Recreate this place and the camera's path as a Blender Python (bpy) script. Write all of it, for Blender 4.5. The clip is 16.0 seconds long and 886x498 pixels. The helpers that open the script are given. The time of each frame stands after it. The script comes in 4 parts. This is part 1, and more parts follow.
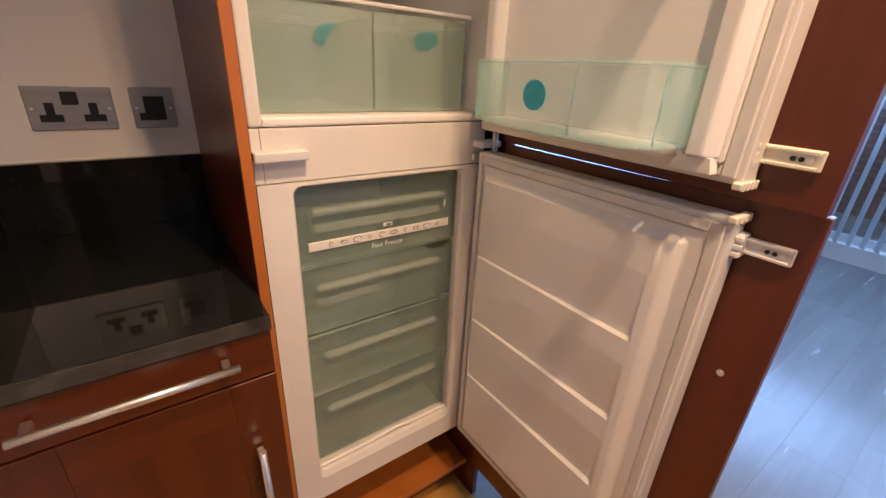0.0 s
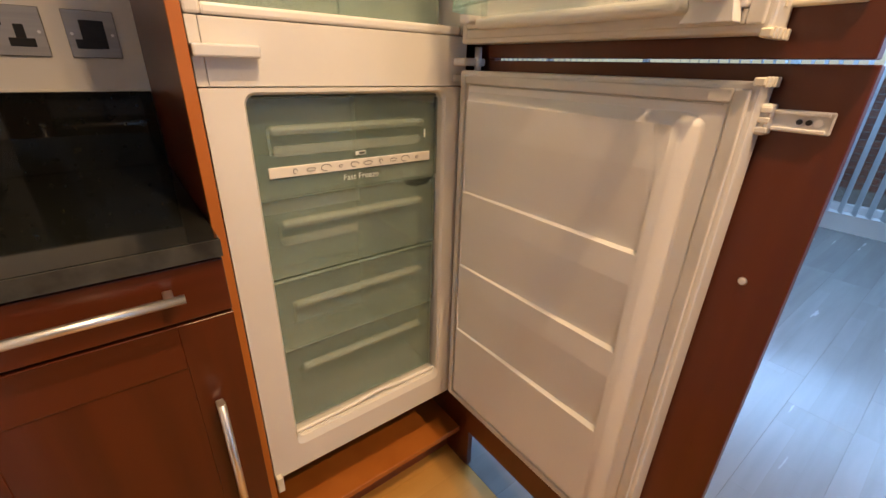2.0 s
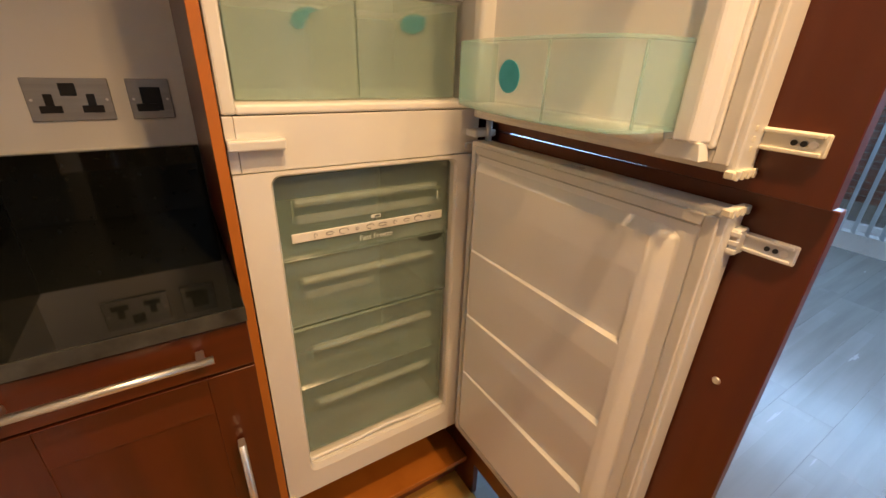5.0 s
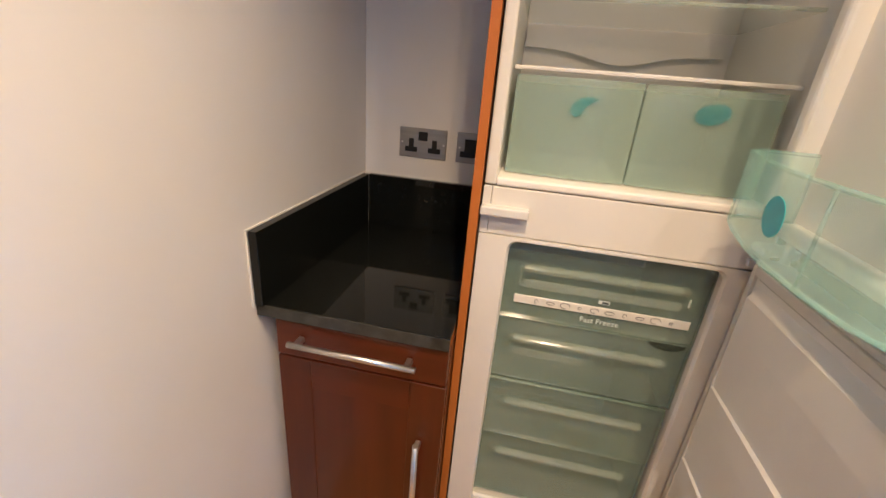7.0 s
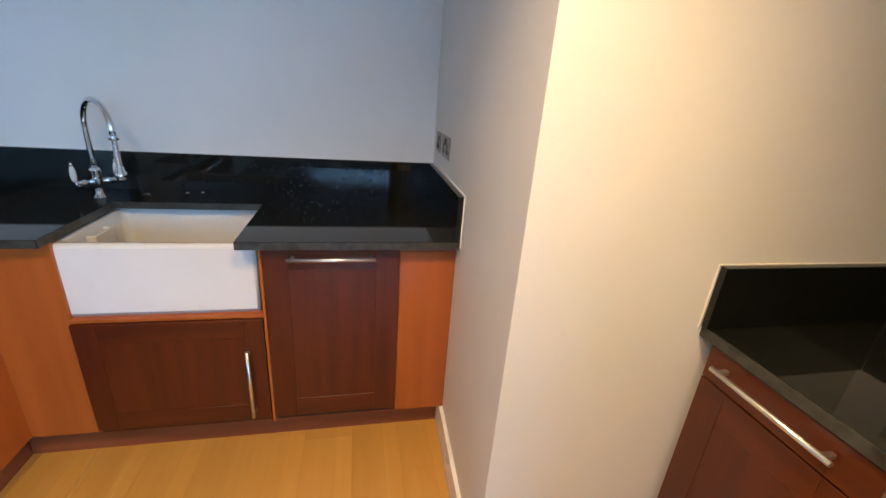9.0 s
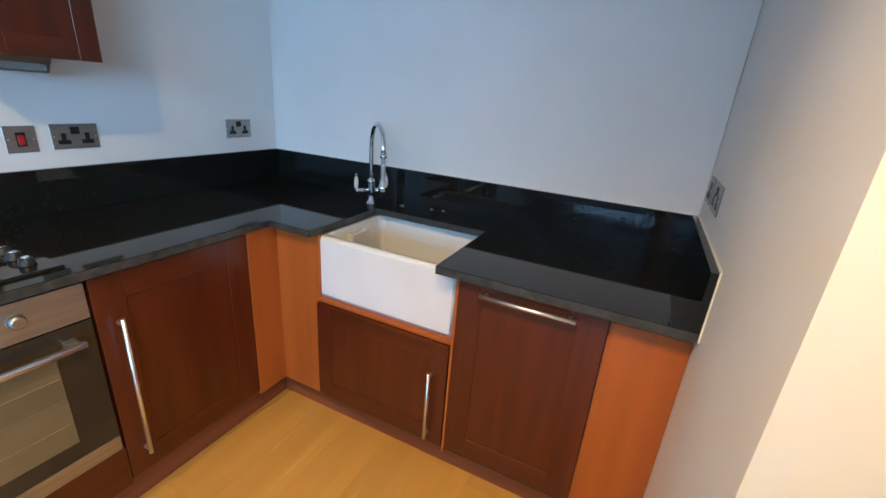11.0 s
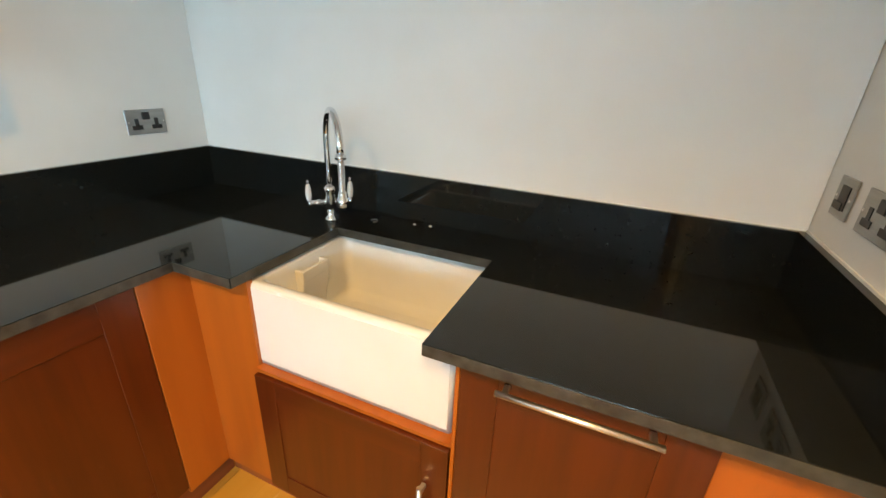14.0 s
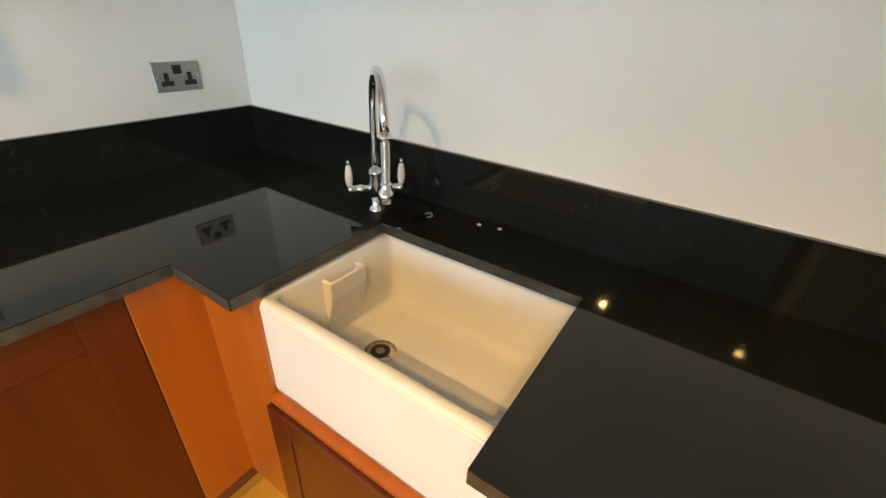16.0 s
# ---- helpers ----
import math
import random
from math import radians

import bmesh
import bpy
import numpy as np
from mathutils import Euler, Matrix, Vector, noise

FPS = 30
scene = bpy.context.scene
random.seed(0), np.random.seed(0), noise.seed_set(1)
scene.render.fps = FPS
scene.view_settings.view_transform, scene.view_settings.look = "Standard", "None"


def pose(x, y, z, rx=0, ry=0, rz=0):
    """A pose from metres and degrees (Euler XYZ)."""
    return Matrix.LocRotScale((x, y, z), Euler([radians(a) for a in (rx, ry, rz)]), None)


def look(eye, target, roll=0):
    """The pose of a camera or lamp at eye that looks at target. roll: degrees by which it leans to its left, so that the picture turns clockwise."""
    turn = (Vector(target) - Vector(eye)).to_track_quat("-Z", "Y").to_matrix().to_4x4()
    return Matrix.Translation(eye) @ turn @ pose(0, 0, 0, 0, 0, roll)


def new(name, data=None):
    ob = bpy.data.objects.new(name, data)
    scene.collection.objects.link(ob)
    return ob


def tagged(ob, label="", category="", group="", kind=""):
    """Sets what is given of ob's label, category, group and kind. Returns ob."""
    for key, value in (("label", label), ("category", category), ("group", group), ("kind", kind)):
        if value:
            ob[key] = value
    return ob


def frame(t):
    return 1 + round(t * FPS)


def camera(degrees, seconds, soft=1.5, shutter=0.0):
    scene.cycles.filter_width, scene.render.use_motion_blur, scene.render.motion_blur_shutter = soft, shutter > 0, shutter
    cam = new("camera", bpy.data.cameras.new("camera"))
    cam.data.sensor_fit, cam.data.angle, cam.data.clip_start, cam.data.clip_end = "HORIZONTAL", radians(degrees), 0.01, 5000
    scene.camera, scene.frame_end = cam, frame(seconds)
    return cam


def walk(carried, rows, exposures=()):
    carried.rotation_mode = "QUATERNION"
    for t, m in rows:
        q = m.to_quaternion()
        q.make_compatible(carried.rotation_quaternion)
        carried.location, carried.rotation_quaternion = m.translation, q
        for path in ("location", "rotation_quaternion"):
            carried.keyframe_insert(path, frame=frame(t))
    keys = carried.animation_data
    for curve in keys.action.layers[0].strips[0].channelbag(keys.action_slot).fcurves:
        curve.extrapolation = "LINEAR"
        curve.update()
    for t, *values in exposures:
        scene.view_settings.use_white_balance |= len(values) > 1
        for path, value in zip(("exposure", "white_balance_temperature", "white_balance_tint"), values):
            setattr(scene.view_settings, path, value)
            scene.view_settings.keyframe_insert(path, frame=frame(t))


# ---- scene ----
cam = camera(94.0, 16.0)
PATH = [
    (0, (-0.016, 0.084, 1.289), (1.082, 1.555, 0.496), 3.0),
    (0.5, (-0.026, 0.089, 1.241), (1.122, 1.528, 0.458), 2.8),
    (1, (-0.017, 0.094, 1.196), (1.134, 1.525, 0.403), 2.5),
    (1.5, (0.001, 0.096, 1.161), (1.141, 1.527, 0.354), 2.1),
    (2, (0.023, 0.097, 1.136), (1.151, 1.538, 0.327), 1.7),
    (2.5, (0.039, 0.105, 1.116), (1.158, 1.555, 0.312), 1.5),
    (3, (0.046, 0.112, 1.103), (1.171, 1.561, 0.307), 1.5),
    (5.5, (0.081, 0.058, 1.326), (0.937, 1.659, 0.488), 2.5),
    (6, (0.134, 0.058, 1.359), (0.707, 1.796, 0.554), 3.2),
    (6.5, (0.143, 0.054, 1.382), (0.32, 1.889, 0.608), 4.6),
    (7, (0.194, 0.06, 1.362), (-0.133, 1.88, 0.601), 4.8),
    (7.5, (0.24, 0.035, 1.373), (-0.545, 1.701, 0.594), 5.2),
    (8, (0.294, 0.012, 1.397), (-0.991, 1.331, 0.616), 3.6),
    (8.5, (0.386, -0.088, 1.408), (-1.257, 0.76, 0.645), 3.4),
    (9, (0.437, -0.122, 1.402), (-1.385, 0.284, 0.683), 4.4),
    (9.5, (0.357, -0.057, 1.406), (-1.52, -0.025, 0.717), 5.2),
    (10, (0.269, -0.003, 1.405), (-1.583, -0.337, 0.728), 5.2),
    (12.5, (0.08, 0.025, 1.411), (-1.529, -0.928, 0.702), 3.5),
    (13, (-0.048, -0.102, 1.411), (-1.73, -0.904, 0.685), 2.8),
    (13.5, (-0.145, -0.154, 1.383), (-1.856, -0.872, 0.637), 2.5),
    (14, (-0.279, -0.213, 1.392), (-1.975, -0.933, 0.615), 2.6),
    (14.5, (-0.395, -0.262, 1.405), (-2.05, -1.037, 0.593), 2.9),
    (15, (-0.475, -0.289, 1.399), (-2.06, -1.151, 0.536), 2.3),
    (15.5, (-0.541, -0.334, 1.391), (-2.065, -1.249, 0.474), 2.8),
    (16, (-0.6, -0.374, 1.39), (-2.063, -1.322, 0.408), 2.9),
]
EXPOSURES = [(0.0, -0.50, 6250, 19), (0.5, -0.48, 6450, 17), (1.0, -0.45, 6600, 14), (3.0, -0.37, 6500, 9), (5.5, -0.54, 7600, 10), (6.0, -0.54, 6300, 9), (6.5, -0.46, 5950, 11), (7.0, -0.34, 5500, 8), (8.0, -0.36, 5700, 4),
             (9.0, -0.18, 6700, 1), (9.5, -0.27, 6700, 1), (10.0, -0.28, 6200, 0), (12.5, 0.42, 7900, -5), (13.0, 0.44, 8700, -4), (14.5, 0.45, 10600, -2), (16.0, 0.40, 10900, -1)]
walk(cam, [(t, look(eye, target, roll)) for t, eye, target, roll in PATH], EXPOSURES)

# ---- world, daylight, lamps, exposure ----
world = bpy.data.worlds.new("world")
scene.world = world
world.use_nodes = True
wn = world.node_tree
sky = wn.nodes.new("ShaderNodeTexSky")
sky.sky_type, sky.sun_disc, sky.sun_elevation, sky.sun_rotation = "NISHITA", False, radians(35), radians(200)
wn.links.new(sky.outputs[0], wn.nodes["Background"].inputs[0])
wn.nodes["Background"].inputs[1].default_value = 0.15


def lamp(name, kind, m, watts, colour, **settings):
    data = bpy.data.lights.new(name, kind)
    data.energy, data.color = watts, colour
    if kind == "AREA":
        data.shape, data.size, data.size_y = "RECTANGLE", settings["size"], settings["size_y"]
    if kind == "SPOT":
        data.spot_size, data.spot_blend, data.shadow_soft_size = settings["spot"], settings["blend"], settings["soft"]
    ob = new(name, data)
    ob.matrix_world = m
    return ob


DAY = (0.29, 0.55, 1.0)
WARM = (1.0, 0.645, 0.335)
# daylight through the wide window
lamp("window_daylight", "AREA", look((4.36, 2.0, 1.82), (0.0, 1.2, 1.1)), 365.0, DAY, size=6.0, size_y=0.85)
LAMPS = [(0.53, -0.75, 108.0, 154), (0.537, 0.19, 34.0, 142), (0.27, 0.0, 113.0, 122)]
for lx, ly, power, beam in LAMPS:
    lamp("downlight_bulb", "SPOT", look((lx, ly, 2.385), (lx, ly + 0.001, 0)), power, WARM, spot=radians(beam), blend=0.85, soft=0.018)

# ---- materials ----
def nodes_of(name):
    m = bpy.data.materials.new(name)
    m.use_nodes = True
    return m, m.node_tree, m.node_tree.nodes["Principled BSDF"]


def surface(name, c1, c2, rough=0.5, metal=0.0, scale=(6, 6, 6), detail=6.0, bump=0.0, bump_scale=200.0, rough_var=0.1, trans=0.0, alpha=1.0, ior=1.45, coat=0.0, spread=0.0, contrast=(0.35, 0.65)):
    """Two tones mixed by a stretched noise, a second finer noise for relief and gloss, and a random shift from piece to piece."""
    m, nt, b = nodes_of(name)
    N, L = nt.nodes, nt.links
    tc = N.new("ShaderNodeTexCoord")
    mp = N.new("ShaderNodeMapping")
    mp.inputs["Scale"].default_value = scale
    L.new(tc.outputs["Object"], mp.inputs[0])
    oi = N.new("ShaderNodeObjectInfo")
    shift = N.new("ShaderNodeVectorMath")
    shift.operation = "MULTIPLY_ADD"
    shift.inputs[1].default_value = (37.0, 17.0, 29.0)
    L.new(oi.outputs["Random"], shift.inputs[0])
    L.new(mp.outputs[0], shift.inputs[2])
    n1 = N.new("ShaderNodeTexNoise")
    n1.inputs["Detail"].default_value = detail
    n1.inputs["Scale"].default_value = 1.0
    L.new(shift.outputs[0], n1.inputs["Vector"])
    ramp = N.new("ShaderNodeValToRGB")
    ramp.color_ramp.elements[0].position, ramp.color_ramp.elements[1].position = contrast
    ramp.color_ramp.elements[0].color, ramp.color_ramp.elements[1].color = (*c1, 1), (*c2, 1)
    L.new(n1.outputs[0], ramp.inputs[0])
    colour = ramp.outputs[0]
    if spread:
        hsv = N.new("ShaderNodeHueSaturation")
        ma = N.new("ShaderNodeMapRange")
        ma.inputs[3].default_value, ma.inputs[4].default_value = 1 - spread, 1 + spread
        L.new(oi.outputs["Random"], ma.inputs[0])
        L.new(ma.outputs[0], hsv.inputs["Value"])
        L.new(colour, hsv.inputs["Color"])
        colour = hsv.outputs[0]
    L.new(colour, b.inputs["Base Color"])
    n2 = N.new("ShaderNodeTexNoise")
    n2.inputs["Scale"].default_value, n2.inputs["Detail"].default_value = bump_scale, 4
    L.new(tc.outputs["Object"], n2.inputs["Vector"])
    mr = N.new("ShaderNodeMapRange")
    mr.inputs[3].default_value, mr.inputs[4].default_value = max(0.02, rough - rough_var), min(1, rough + rough_var)
    L.new(n1.outputs[0], mr.inputs[0])
    L.new(mr.outputs[0], b.inputs["Roughness"])
    b.inputs["Metallic"].default_value = metal
    b.inputs["Transmission Weight"].default_value = trans
    b.inputs["IOR"].default_value = ior
    b.inputs["Alpha"].default_value = alpha
    b.inputs["Coat Weight"].default_value = coat
    b.inputs["Coat Roughness"].default_value = 0.12
    if bump:
        bp = N.new("ShaderNodeBump")
        bp.inputs["Strength"].default_value, bp.inputs["Distance"].default_value = bump, 0.002
        L.new(n2.outputs[0], bp.inputs["Height"])
        L.new(bp.outputs[0], b.inputs["Normal"])
    return m


M_WALL = surface("wall_paint", (0.74, 0.72, 0.68), (0.79, 0.77, 0.735), 0.62, scale=(2, 2, 2), bump=0.10, bump_scale=70)
M_CEIL = surface("ceiling_paint", (0.78, 0.77, 0.75), (0.82, 0.81, 0.79), 0.8, scale=(2, 2, 2), bump=0.2)
M_GLOSSWHITE = surface("white_gloss_paint", (0.76, 0.75, 0.72), (0.82, 0.81, 0.78), 0.3, scale=(5, 5, 5))
M_SEAL = surface("sealant", (0.70, 0.68, 0.62), (0.80, 0.78, 0.72), 0.5, scale=(30, 30, 30), bump=0.3)
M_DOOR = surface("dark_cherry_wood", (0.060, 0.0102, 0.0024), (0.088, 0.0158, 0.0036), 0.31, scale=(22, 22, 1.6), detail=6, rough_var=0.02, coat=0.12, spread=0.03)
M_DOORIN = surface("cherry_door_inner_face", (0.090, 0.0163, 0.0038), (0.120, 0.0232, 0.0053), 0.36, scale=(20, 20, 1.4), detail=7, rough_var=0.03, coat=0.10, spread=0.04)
M_DOOR_H = surface("dark_cherry_cross_grain", (0.060, 0.0102, 0.0024), (0.088, 0.0158, 0.0036), 0.31, scale=(1.6, 1.6, 22), detail=6, rough_var=0.02, coat=0.12, spread=0.03)
M_FILL = surface("light_cherry_panel", (0.31, 0.076, 0.0125), (0.38, 0.098, 0.017), 0.34, scale=(14, 14, 1.2), detail=7, bump=0.04, coat=0.25, spread=0.05)
M_EDGE = surface("orange_edging", (0.38, 0.115, 0.018), (0.45, 0.145, 0.025), 0.38, scale=(10, 10, 2), coat=0.2)
M_PLINTH = surface("plinth_wood", (0.17, 0.045, 0.018), (0.24, 0.065, 0.026), 0.36, scale=(1.6, 1.6, 22), detail=7, coat=0.2)
M_STONE = surface("black_granite", (0.0072, 0.0082, 0.0075), (0.0095, 0.0107, 0.0096), 0.045, scale=(60, 60, 60), detail=3, rough_var=0.003, contrast=(0.4, 0.75), ior=1.39)
M_STONE_EDGE = surface("worn_granite_edge", (0.018, 0.019, 0.018), (0.062, 0.065, 0.060), 0.36, scale=(34, 34, 34), detail=7, bump=0.15, bump_scale=120, contrast=(0.3, 0.75))
M_STEEL = surface("brushed_steel", (0.36, 0.355, 0.34), (0.43, 0.42, 0.405), 0.42, metal=1.0, scale=(3, 3, 90), detail=3, rough_var=0.05)
M_SATIN = surface("satin_handle_steel", (0.78, 0.76, 0.73), (0.82, 0.80, 0.77), 0.36, metal=1.0, scale=(9, 9, 9), rough_var=0.03)
M_CHROME = surface("chrome", (0.72, 0.72, 0.73), (0.78, 0.78, 0.79), 0.06, metal=1.0, scale=(8, 8, 8), rough_var=0.02)
M_BLACKP = surface("black_plastic", (0.008, 0.008, 0.009), (0.014, 0.014, 0.015), 0.38, scale=(40, 40, 40))
M_RED = surface("red_rocker", (0.33, 0.014, 0.016), (0.42, 0.020, 0.022), 0.35, scale=(40, 40, 40))
M_RACK = surface("oven_rack_wire", (0.20, 0.155, 0.085), (0.26, 0.20, 0.11), 0.4, scale=(30, 30, 30))
M_CERAMIC = surface("cream_ceramic", (0.63, 0.62, 0.585), (0.67, 0.66, 0.625), 0.11, scale=(4, 4, 4), rough_var=0.03)
M_CERW = surface("white_glaze", (0.66, 0.655, 0.645), (0.70, 0.695, 0.685), 0.12, scale=(4, 4, 4), rough_var=0.03)
M_APPL = surface("white_enamel", (0.70, 0.68, 0.635), (0.74, 0.725, 0.685), 0.30, scale=(3, 3, 3), bump=0.03)
M_LINER = surface("white_liner_plastic", (0.79, 0.775, 0.74), (0.83, 0.815, 0.785), 0.36, scale=(3, 3, 3), bump=0.03)
# grey for strips that stand in for shade in a step and a slot
M_SHADELINE = surface("grey_shade_tone", (0.50, 0.485, 0.45), (0.60, 0.58, 0.54), 0.55, scale=(20, 20, 20))
M_DOORSEAL = surface("white_rubber_seal", (0.66, 0.64, 0.595), (0.72, 0.70, 0.655), 0.5, scale=(20, 20, 20))
M_CREAM = surface("cream_plastic", (0.72, 0.68, 0.56), (0.77, 0.73, 0.62), 0.4, scale=(20, 20, 20))
M_PALE = surface("pale_plastic", (0.66, 0.65, 0.62), (0.72, 0.71, 0.68), 0.4, scale=(20, 20, 20))
M_DRAWER = surface("frosted_green_plastic", (0.28, 0.40, 0.335), (0.40, 0.52, 0.45), 0.20, scale=(3, 3, 11), detail=4, alpha=0.33, coat=0.3)
M_DRAWER_L = surface("clear_green_handle", (0.42, 0.52, 0.45), (0.54, 0.63, 0.56), 0.16, scale=(8, 8, 8), alpha=0.33, coat=0.5)
M_CRISP = surface("pale_green_plastic", (0.40, 0.54, 0.465), (0.47, 0.60, 0.525), 0.18, scale=(5, 5, 5), alpha=0.40, coat=0.3)
M_BIN = surface("aqua_clear_plastic", (0.48, 0.80, 0.75), (0.56, 0.86, 0.81), 0.07, scale=(6, 6, 6), alpha=0.18, rough_var=0.04, coat=0.5)
M_BINRIM = surface("aqua_plastic_edge", (0.30, 0.68, 0.63), (0.42, 0.78, 0.73), 0.10, scale=(20, 20, 20), alpha=0.23, rough_var=0.04, coat=0.6)
M_NOTCH = surface("dark_green_grip_hole", (0.035, 0.05, 0.042), (0.06, 0.08, 0.068), 0.4, scale=(20, 20, 20), alpha=0.75)
M_SHELF = surface("shelf_glass", (0.70, 0.80, 0.74), (0.76, 0.85, 0.80), 0.06, scale=(6, 6, 6), alpha=0.22, rough_var=0.02)
M_TEAL = surface("turquoise_sticker", (0.015, 0.36, 0.46), (0.03, 0.42, 0.52), 0.4, scale=(50, 50, 50))
M_TEAL2 = surface("faded_turquoise_sticker", (0.05, 0.36, 0.40), (0.14, 0.46, 0.48), 0.4, scale=(70, 70, 70), alpha=0.34)
M_INK = surface("dark_print", (0.05, 0.05, 0.05), (0.09, 0.09, 0.085), 0.5, scale=(60, 60, 60))
M_PRINT = surface("white_print", (0.72, 0.74, 0.72), (0.80, 0.82, 0.80), 0.5, scale=(60, 60, 60))
M_STRIP = surface("label_strip", (0.72, 0.70, 0.64), (0.78, 0.76, 0.70), 0.4, scale=(60, 60, 60))
M_HOB = surface("hob_glass", (0.008, 0.008, 0.009), (0.014, 0.014, 0.016), 0.05, scale=(20, 20, 20), rough_var=0.02)
M_OVENGLASS = surface("oven_glass", (0.02, 0.016, 0.011), (0.035, 0.028, 0.018), 0.06, scale=(3, 3, 3), rough_var=0.02)
M_OVENIN = surface("oven_window", (0.12, 0.09, 0.045), (0.16, 0.12, 0.06), 0.10, scale=(3, 3, 9), rough_var=0.03)
M_DRAIN = surface("drain_steel", (0.45, 0.42, 0.36), (0.62, 0.58, 0.50), 0.22, metal=1.0, scale=(60, 60, 60))
M_RUST = surface("dark_drain_hole", (0.02, 0.012, 0.006), (0.05, 0.03, 0.014), 0.6, scale=(90, 90, 90))
M_BLIND = surface("blind_fabric", (0.70, 0.72, 0.72), (0.78, 0.80, 0.80), 0.9, scale=(60, 60, 8), bump=0.2, bump_scale=600, trans=0.55)
M_UPVC = surface("white_window_frame", (0.76, 0.76, 0.75), (0.82, 0.82, 0.81), 0.3, scale=(5, 5, 5))
M_GLASS = surface("window_glass", (0.95, 0.97, 0.96), (0.97, 0.98, 0.98), 0.02, scale=(2, 2, 2), trans=1.0, rough_var=0.01)
# pale half-opaque tone puts the lamp highlight into the drops' colour
M_DROP = surface("water", (0.72, 0.76, 0.78), (0.80, 0.84, 0.86), 0.16, scale=(90, 90, 90), alpha=0.55, coat=0.6)
M_BRICK = surface("red_brick", (0.20, 0.075, 0.045), (0.33, 0.14, 0.085), 0.85, scale=(25, 25, 25), bump=0.5, spread=0.2)
M_MORTAR = surface("mortar", (0.28, 0.26, 0.23), (0.38, 0.36, 0.32), 0.9, scale=(30, 30, 30), bump=0.5)
M_PAVE = surface("outdoor_paving", (0.25, 0.24, 0.22), (0.34, 0.33, 0.31), 0.85, scale=(4, 4, 4), bump=0.4)


def floor_wood(name, c1, c2):
    """Three-strip laminate: strips of different tone in each board, with fine grain along the board."""
    m = surface(name, c1, c2, 0.24, scale=(1.6, 17, 9), detail=7, bump=0.03, bump_scale=250, coat=0.15, spread=0.06, contrast=(0.25, 0.8))
    nt = m.node_tree
    N, L = nt.nodes, nt.links
    b = N["Principled BSDF"]
    old = b.inputs["Base Color"].links[0].from_socket
    tc = N.new("ShaderNodeTexCoord")
    bt = N.new("ShaderNodeTexBrick")
    bt.inputs["Scale"].default_value = 1.0
    bt.inputs["Brick Width"].default_value, bt.inputs["Row Height"].default_value = 0.41, 0.0643
    bt.inputs["Mortar Size"].default_value = 0.0006
    bt.inputs["Color1"].default_value, bt.inputs["Color2"].default_value = (0.86, 0.83, 0.78, 1), (1.06, 1.06, 1.05, 1)
    bt.inputs["Mortar"].default_value = (0.84, 0.80, 0.74, 1)
    L.new(tc.outputs["Object"], bt.inputs["Vector"])
    mix = N.new("ShaderNodeMix")
    mix.data_type, mix.blend_type = "RGBA", "MULTIPLY"
    mix.inputs["Factor"].default_value = 0.55
    L.new(old, mix.inputs["A"])
    L.new(bt.outputs["Color"], mix.inputs["B"])
    L.new(mix.outputs["Result"], b.inputs["Base Color"])
    return m


M_FLOOR = floor_wood("golden_beech_laminate", (0.49, 0.252, 0.055), (0.56, 0.305, 0.078))
M_FLOOR2 = floor_wood("pale_laminate", (0.19, 0.185, 0.172), (0.245, 0.238, 0.222))
M_BULB, bulb_nt, bulb_b = nodes_of("lamp_bulb")
bulb_b.inputs["Emission Color"].default_value, bulb_b.inputs["Emission Strength"].default_value = (1, 0.75, 0.45, 1), 18.0

# ---- building helpers ----
BASE = {}


def bx(bm, x0, x1, y0, y1, z0, z1, bev=0.0, seg=2):
    v = [bm.verts.new(p) for p in ((x0, y0, z0), (x1, y0, z0), (x1, y1, z0), (x0, y1, z0), (x0, y0, z1), (x1, y0, z1), (x1, y1, z1), (x0, y1, z1))]
    f = [bm.faces.new([v[i] for i in q]) for q in ((3, 2, 1, 0), (4, 5, 6, 7), (0, 1, 5, 4), (1, 2, 6, 5), (2, 3, 7, 6), (3, 0, 4, 7))]
    if bev:
        edges = list({e for q in f for e in q.edges})
        bmesh.ops.bevel(bm, geom=edges, offset=bev, segments=seg, affect="EDGES", profile=0.5)
    return bm


def box(x0, x1, y0, y1, z0, z1, bev=0.0, seg=2):
    return bx(bmesh.new(), x0, x1, y0, y1, z0, z1, bev, seg)


def tube(bm, pts, radii, seg=14):
    """A round bar along points, with a radius for each (or one for all), closed at both ends."""
    pts = [Vector(p) for p in pts]
    radii = [radii] * len(pts) if isinstance(radii, (int, float)) else radii
    rings, side = [], None
    for i, p in enumerate(pts):
        way = (pts[min(i + 1, len(pts) - 1)] - pts[max(i - 1, 0)]).normalized()
        if side is None:
            side = way.orthogonal().normalized()
        side = (side - way * side.dot(way)).normalized()
        up = way.cross(side)
        rings.append([bm.verts.new(p + radii[i] * (math.cos(a) * side + math.sin(a) * up)) for a in (2 * math.pi * k / seg for k in range(seg))])
    for a, b in zip(rings, rings[1:]):
        for k in range(seg):
            f = bm.faces.new((a[k], a[(k + 1) % seg], b[(k + 1) % seg], b[k]))
            f.smooth = True
    bm.faces.new(rings[0][::-1])
    bm.faces.new(rings[-1])
    return bm


